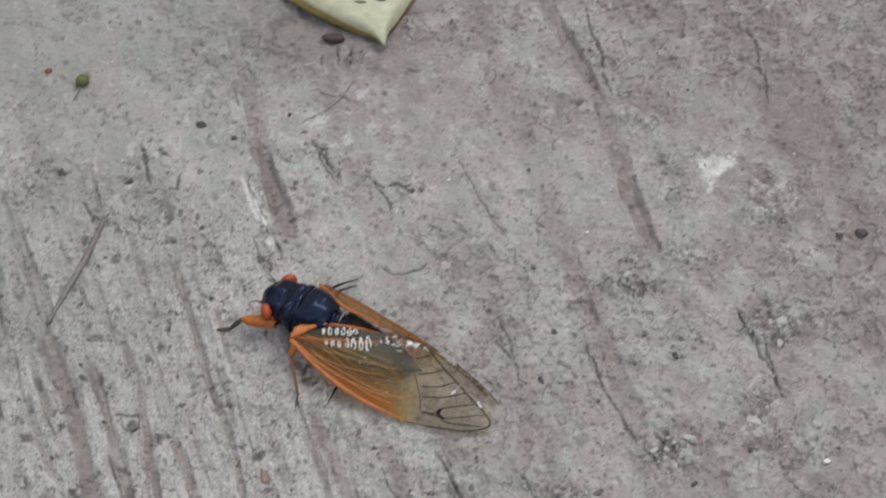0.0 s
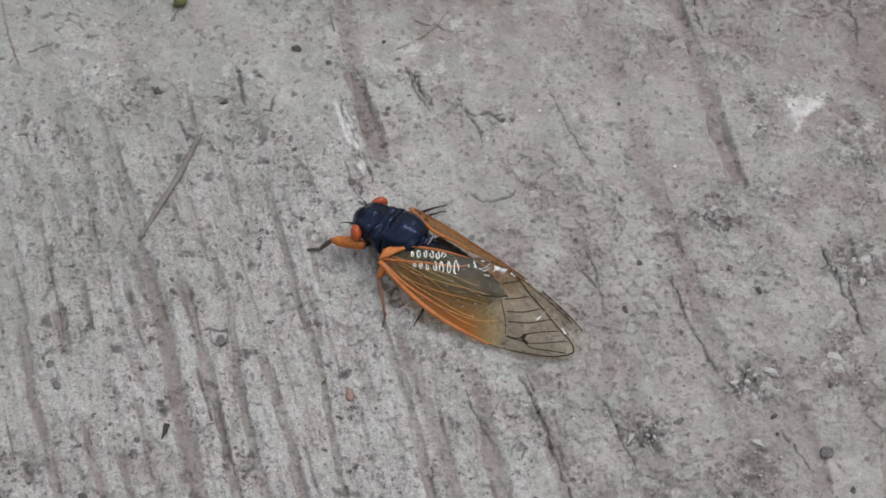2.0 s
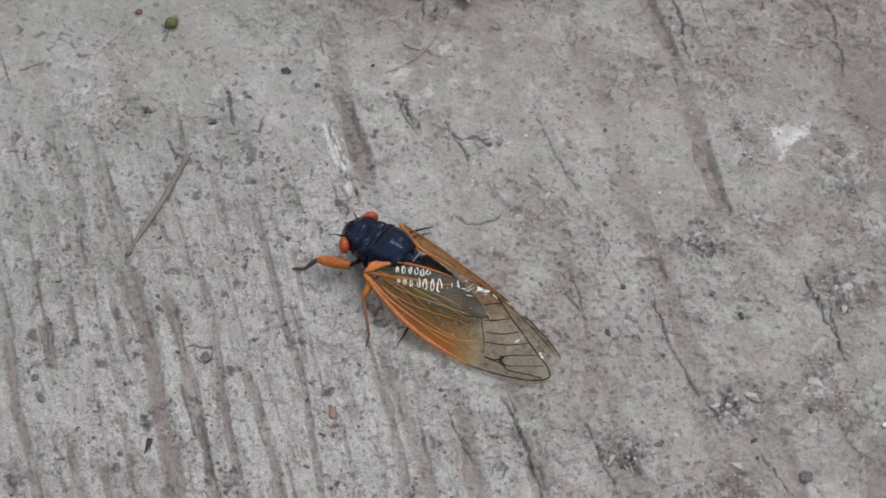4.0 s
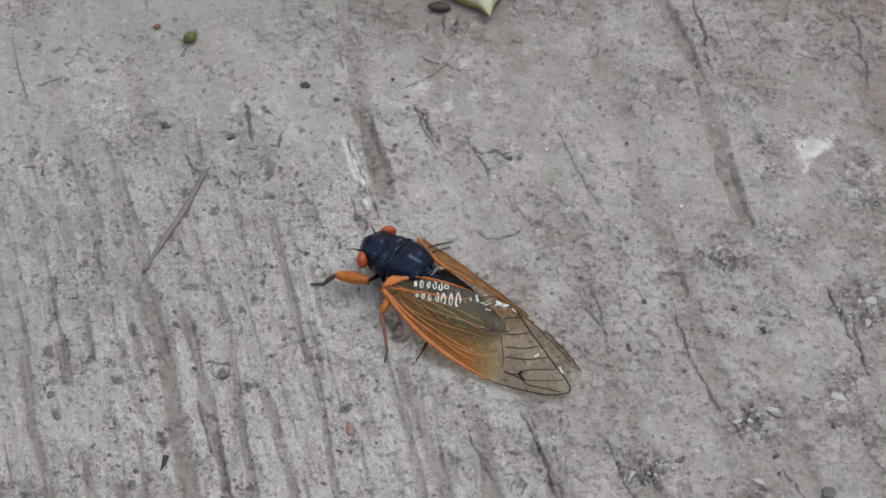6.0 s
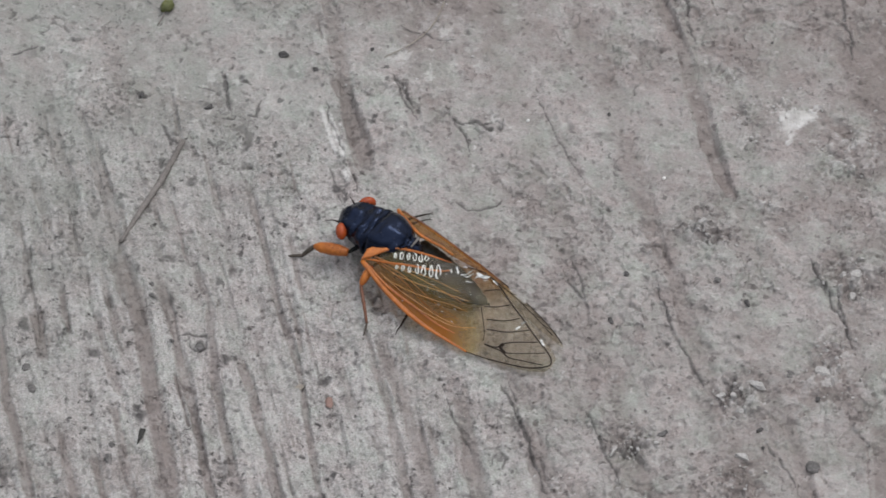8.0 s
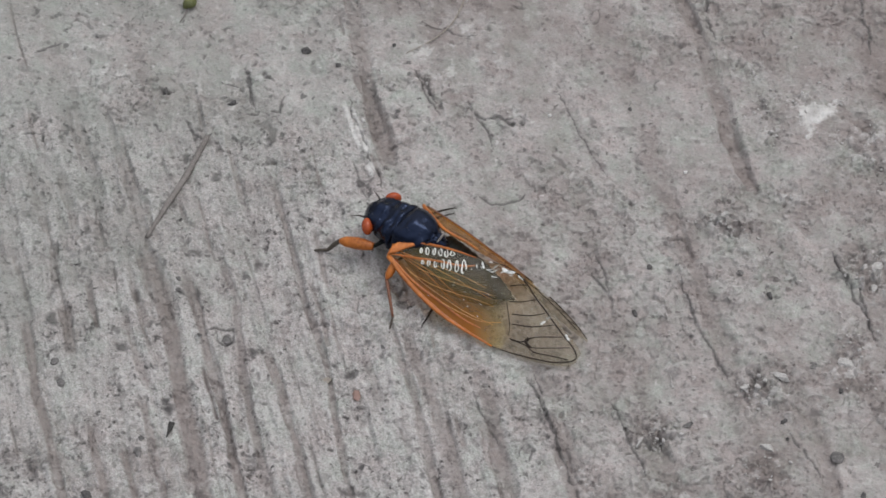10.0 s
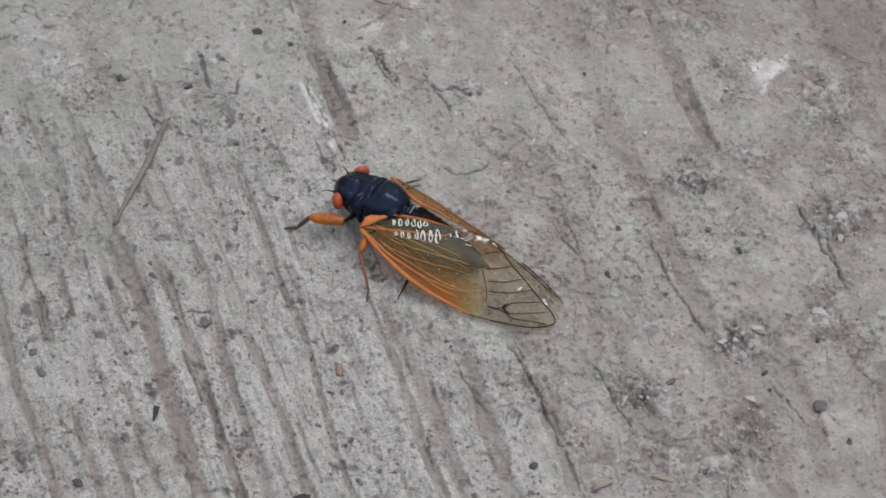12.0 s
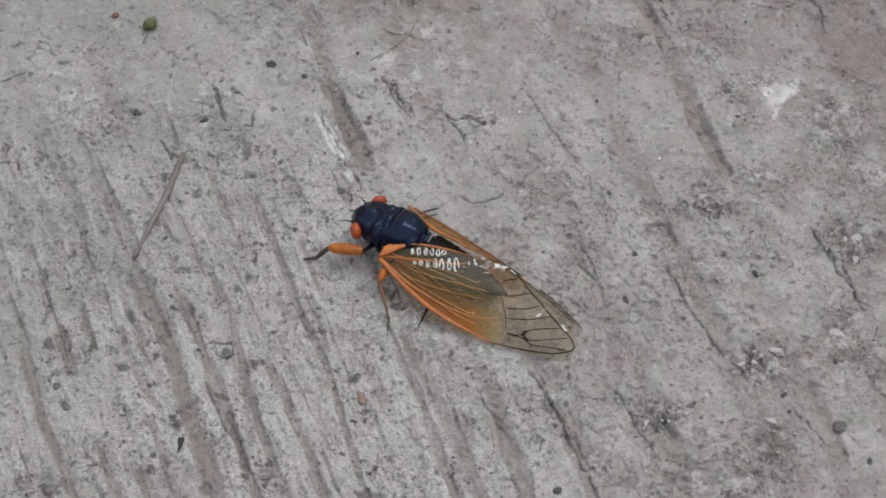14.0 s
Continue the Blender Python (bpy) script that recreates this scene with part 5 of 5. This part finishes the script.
chip_stone(-34.3, 25.5, (1.0, 0.75, 0.6), STONE_DARK, "small dark grey stone on concrete", 1, 0.7, 0.6)
chip_stone(24.4, -11.2, (0.5, 0.85, 0.4), STONE_DARK, "dark oval stone chip", 2, 0.2, 0.6)
pebble("stone", 51.7, -34.9, (1.0, 0.95, 0.55), STONE_MID, "round dark grey pebble set in concrete", "stone", 4, 2.8, 0.25, 0.75, "stones on the slab")
chip_stone(-33.1, -17.0, (0.75, 0.95, 0.5), STONE_MID, "angular grey stone set in concrete", 6, 1.2, 0.6)
chip_stone(43.6, -7.8, (0.8, 0.5, 0.4), STONE_DARK, "dark stone chip in concrete", 7, 1.9, 0.6)
chip_stone(42.0, -33.5, (1.2, 0.8, 0.5), STONE_SHARD, "pale grey stone chip", 8, 2.6, 0.25)
chip_stone(44.3, -21.9, (1.7, 0.6, 0.55), STONE_SHARD, "long pale stone chip", 9, -0.35, 0.2)
chip_stone(-18.9, 33.1, (0.6, 0.5, 0.3), STONE_DARK, "small dark stone in concrete", 10, 1.0, 0.6)
chip_stone(24.7, -33.0, (0.32, 1.5, 0.4), STONE_SHARD, "thin pale stone sliver", 11, -0.53, 0.1)
chip_stone(39.8, -22.9, (0.6, 0.45, 0.3), STONE_SHARD, "pale flat stone chip on concrete", 30, 0.0, 0.25)
chip_stone(42.3, -22.5, (0.6, 0.4, 0.3), STONE_SHARD, "pale flat stone chip on concrete", 31, 0.7, 0.25)
chip_stone(42.3, -25.6, (0.5, 0.8, 0.3), STONE_SHARD, "pale flat stone chip on concrete", 32, 1.4, 0.25)
chip_stone(44.7, -29.0, (0.4, 0.7, 0.35), STONE_DARK, "dark stone set in concrete", 33, 2.1, 0.6)
chip_stone(53.9, -19.1, (1.7, 0.9, 0.5), STONE_SHARD, "pale flat stone chip on concrete", 34, 2.8, 0.25)
chip_stone(52.9, -23.6, (0.6, 0.5, 0.3), STONE_DARK, "dark stone set in concrete", 35, 0.5, 0.6)
chip_stone(45.0, -32.1, (0.32, 0.3, 0.25), STONE_DARK, "dark stone set in concrete", 36, 1.2, 0.6)
chip_stone(29.3, -23.4, (0.5, 0.25, 0.2), STONE_SHARD, "pale flat stone chip on concrete", 37, 1.9, 0.25)
chip_stone(49.2, -19.6, (1.0, 0.9, 0.25), STONE_MID, "dark stone set in concrete", 38, 2.6, 0.6)
chip_stone(24.4, 26.1, (0.45, 0.6, 0.25), STONE_DARK, "dark stone set in concrete", 39, 0.3, 0.6)
chip_stone(49.0, 40.0, (0.4, 0.3, 0.2), STONE_DARK, "dark stone set in concrete", 40, 1.0, 0.6)
chip_stone(-40.2, -8.7, (0.55, 0.5, 0.25), STONE_MID, "dark stone set in concrete", 41, 1.7, 0.6)
chip_stone(-40.3, -6.8, (0.5, 0.45, 0.25), STONE_MID, "dark stone set in concrete", 42, 2.4, 0.6)
chip_stone(-55.1, -4.1, (0.3, 0.25, 0.2), STONE_DARK, "dark stone set in concrete", 43, 0.1, 0.6)
chip_stone(-30.8, -5.8, (1.2, 0.9, 0.25), STONE_MID, "dark stone set in concrete", 44, 0.8, 0.6)
chip_stone(-56.8, -21.1, (0.8, 0.8, 0.3), STONE_MID, "dark stone set in concrete", 45, 1.5, 0.6)
chip_stone(-55.6, -24.7, (1.1, 0.8, 0.35), STONE_MID, "dark stone set in concrete", 46, 2.2, 0.6)
chip_stone(-36.8, -16.4, (0.5, 0.5, 0.25), STONE_DARK, "dark stone set in concrete", 47, 2.9, 0.6)
chip_stone(37.7, 5.6, (0.9, 0.5, 0.35), STONE_SHARD, "pale flat stone chip on concrete", 48, 0.6, 0.25)
chip_stone(39.0, 3.9, (0.5, 0.7, 0.3), STONE_SHARD, "pale flat stone chip on concrete", 49, 1.3, 0.25)
chip_stone(57.6, -2.9, (1.0, 0.6, 0.4), STONE_SHARD, "pale flat stone chip on concrete", 50, 2.0, 0.25)
chip_stone(58.6, -5.8, (0.7, 0.9, 0.4), STONE_SHARD, "pale flat stone chip on concrete", 51, 2.7, 0.25)
chip_stone(-43.8, -34.1, (0.6, 0.55, 0.3), STONE_MID, "dark stone set in concrete", 63, 0.4, 0.6)
chip_stone(-44.0, -36.2, (0.75, 1.2, 0.3), STONE_MID, "dark stone set in concrete", 64, 0.3, 0.75)
chip_stone(-50.6, -43.4, (1.0, 0.7, 0.4), STONE_DARK, "dark stone set in concrete", 65, -0.4, 0.5)
chip_stone(11.2, -43.3, (0.9, 0.8, 0.4), STONE_DARK, "dark stone set in concrete", 66, 0.9, 0.6)
chip_stone(54.9, -41.0, (0.7, 0.55, 0.3), STONE_DARK, "dark stone set in concrete", 67, 1.6, 0.6)
chip_stone(31.3, -30.3, (1.2, 0.5, 0.3), STONE_MID, "grey flat stone chip on concrete", 68, 0.4, 0.55)
chip_stone(39.4, -23.3, (0.9, 0.5, 0.4), STONE_SHARD, "pale flat stone chip on concrete", 69, 0.2, 0.25)
chip_stone(41.1, -23.4, (0.8, 0.5, 0.4), STONE_SHARD, "pale flat stone chip on concrete", 70, -0.3, 0.25)
chip_stone(26.6, -3.0, (0.8, 0.6, 0.3), STONE_DARK, "dark stone set in concrete", 71, 0.7, 0.6)
chip_stone(39.6, -4.0, (0.7, 0.7, 0.3), STONE_MID, "dark stone set in concrete", 72, 0.2, 0.6)
chip_stone(58.9, -2.6, (1.6, 1.0, 0.6), STONE_SHARD, "pale broken lump of concrete", 73, 0.5, 0.3)
chip_stone(26.3, -31.4, (0.6, 0.35, 0.3), STONE_SHARD, "pale flat stone chip on concrete", 52, 0.4, 0.25)
chip_stone(-23.8, 35.6, (0.95, 0.7, 0.5), STONE_DARK, "dark stone set in concrete", 60, 0.0, 0.5)
chip_stone(-10.7, 37.2, (0.45, 0.35, 0.35), STONE_DARK, "dark stone set in concrete", 61, 0.7, 0.5)
chip_stone(-44.3, 27.6, (0.9, 0.4, 0.4), STONE_DARK, "dark stone set in concrete", 62, 1.4, 0.5)
pebble("stone", 72.2, 12.8, (0.8, 0.75, 0.5), STONE_DARK, "round dark stone in concrete", "stone", 12, 0.4, 0.5, 0.6, "stones on the slab")
pebble("stone", 69.0, 12.5, (0.6, 0.55, 0.4), STONE_DARK, "round dark stone in concrete", "stone", 13, 0.4, 0.5, 0.6, "stones on the slab")
pebble("quartz_grain", 63.3, -26.1, (0.5, 0.4, 0.25), STONE_PALE, "white glassy quartz grain", "grain", 14, 0.4, 0.2, 0.3)
pebble("quartz_grain", 32.3, 13.9, (0.28, 0.22, 0.25), STONE_PALE, "white glassy quartz grain", "grain", 15, 0.4, 0.2, 0.3)
pebble("quartz_grain", 12.6, 24.3, (0.28, 0.22, 0.25), STONE_PALE, "white glassy quartz grain", "grain", 16, 0.4, 0.2, 0.3)
pebble("chip", -14.5, -26.0, (0.55, 0.95, 0.22), CHIP_RED, "faded red-brown chip on concrete", "chip", 17, 0.2, 0.3, 0.3)
pebble("chip", -18.9, -23.6, (0.8, 0.5, 0.18), STRAW, "tan plant scrap on concrete", "chip", 18, 0.5, 0.4, 0.3)
stick("scrap", [(-39.8, -31.2, 0.25), (-40.0, -32.2, 0.25), (-40.4, -33.9, 0.15)], [0.46, 0.36, 0.05], BLACK_BIT, "black wedge-shaped splinter of plant matter", "scrap", 0.5)
pebble("scrap", -20.9, -47.0, (1.6, 0.7, 0.3), BLACK_BIT, "dark flat plant scrap", "scrap", 20, 0.4, 0.3, 0.1)
stick("straw", [(37.7, -46.0, 0.2), (37.5, -47.6, 0.25), (37.4, -49.4, 0.2)], [0.16, 0.2, 0.14], STRAW, "pale tan straw on concrete", "straw")
pebble("chip", 20.3, -46.3, (1.6, 0.6, 0.35), STRAW, "tan wood chip on concrete", "chip", 21, 0.4, 0.3, 0.2)
pebble("chip", 28.9, -45.8, (1.9, 0.4, 0.3), STRAW, "thin tan wood chip on concrete", "chip", 22, -0.35, 0.3, 0.2)


pebble("chip", -46.9, 46.7, (0.6, 0.4, 0.3), RED_BROWN, "dark red-brown chip on concrete", "chip", 23, 0.6, 0.4, 0.3)
stick("stalk", [(-43.0, 41.0, 0.1), (-42.3, 42.4, 0.2), (-41.9, 43.5, 0.3)], [0.1, 0.14, 0.14], TWIG, "short grey stalk beside the green bud", "stalk")


def build_grit():
    """Loose crumbs lying in the crumbled patches."""
    rng = random.Random(8)
    bm = bmesh.new()
    for cx, cy, r, amp in CRUMBLED:
        for _ in range(int(16 * r * amp)):
            x, y = rng.gauss(cx, r * 0.55), rng.gauss(cy, r * 0.55)
            size = 0.10 + 0.36 * rng.random() ** 3
            shard(bm, (x, y, on_slab(x, y) + size * 0.3), (size, size * rng.uniform(0.5, 0.9), size * 0.5), rng, rng.uniform(0, 3))
    tagged(link("grit", bm, STONE_GREY, flat=True), "loose grey concrete crumbs on the slab", "grit", kind="stuff")


build_grit()


# ---- what moves ----
def motions():
    """The cicada shifts once on its feet: the body swings clockwise by some four degrees while the feet stay put."""
    rest = pose(*HOME, 0, 0, HEADING)

    def swung(turn, dx, dy):
        pivot = Vector((-5 * MM, -1 * MM, 0))
        return Matrix.Translation(pivot + Vector((dx * MM, dy * MM, 0))) @ Matrix.Rotation(radians(turn), 4, "Z") @ Matrix.Translation(-pivot) @ rest

    steps = [(0.0, 0, 0, 0), (1.5, 0, 0, 0), (2.5, -0.2, 0.0, 0.1), (2.6, -0.9, 0.1, 0.25), (2.7, -3.2, 0.35, 0.6), (2.8, -3.8, 0.43, 0.72), (3.7, -3.7, 0.36, 0.74),
             (5.8, -3.4, 0.3, 0.85), (8.2, -3.4, 0.28, 0.88), (10.3, -3.9, 0.38, 0.65), (12.0, -4.3, 0.48, 0.72), (14.0, -4.4, 0.43, 0.72)]
    walk(cicada, [(t, swung(*how)) for t, *how in steps])
    for leg in LEGS:
        walk(leg, [(t, swung(*how).inverted() @ rest) for t, *how in steps])


motions()
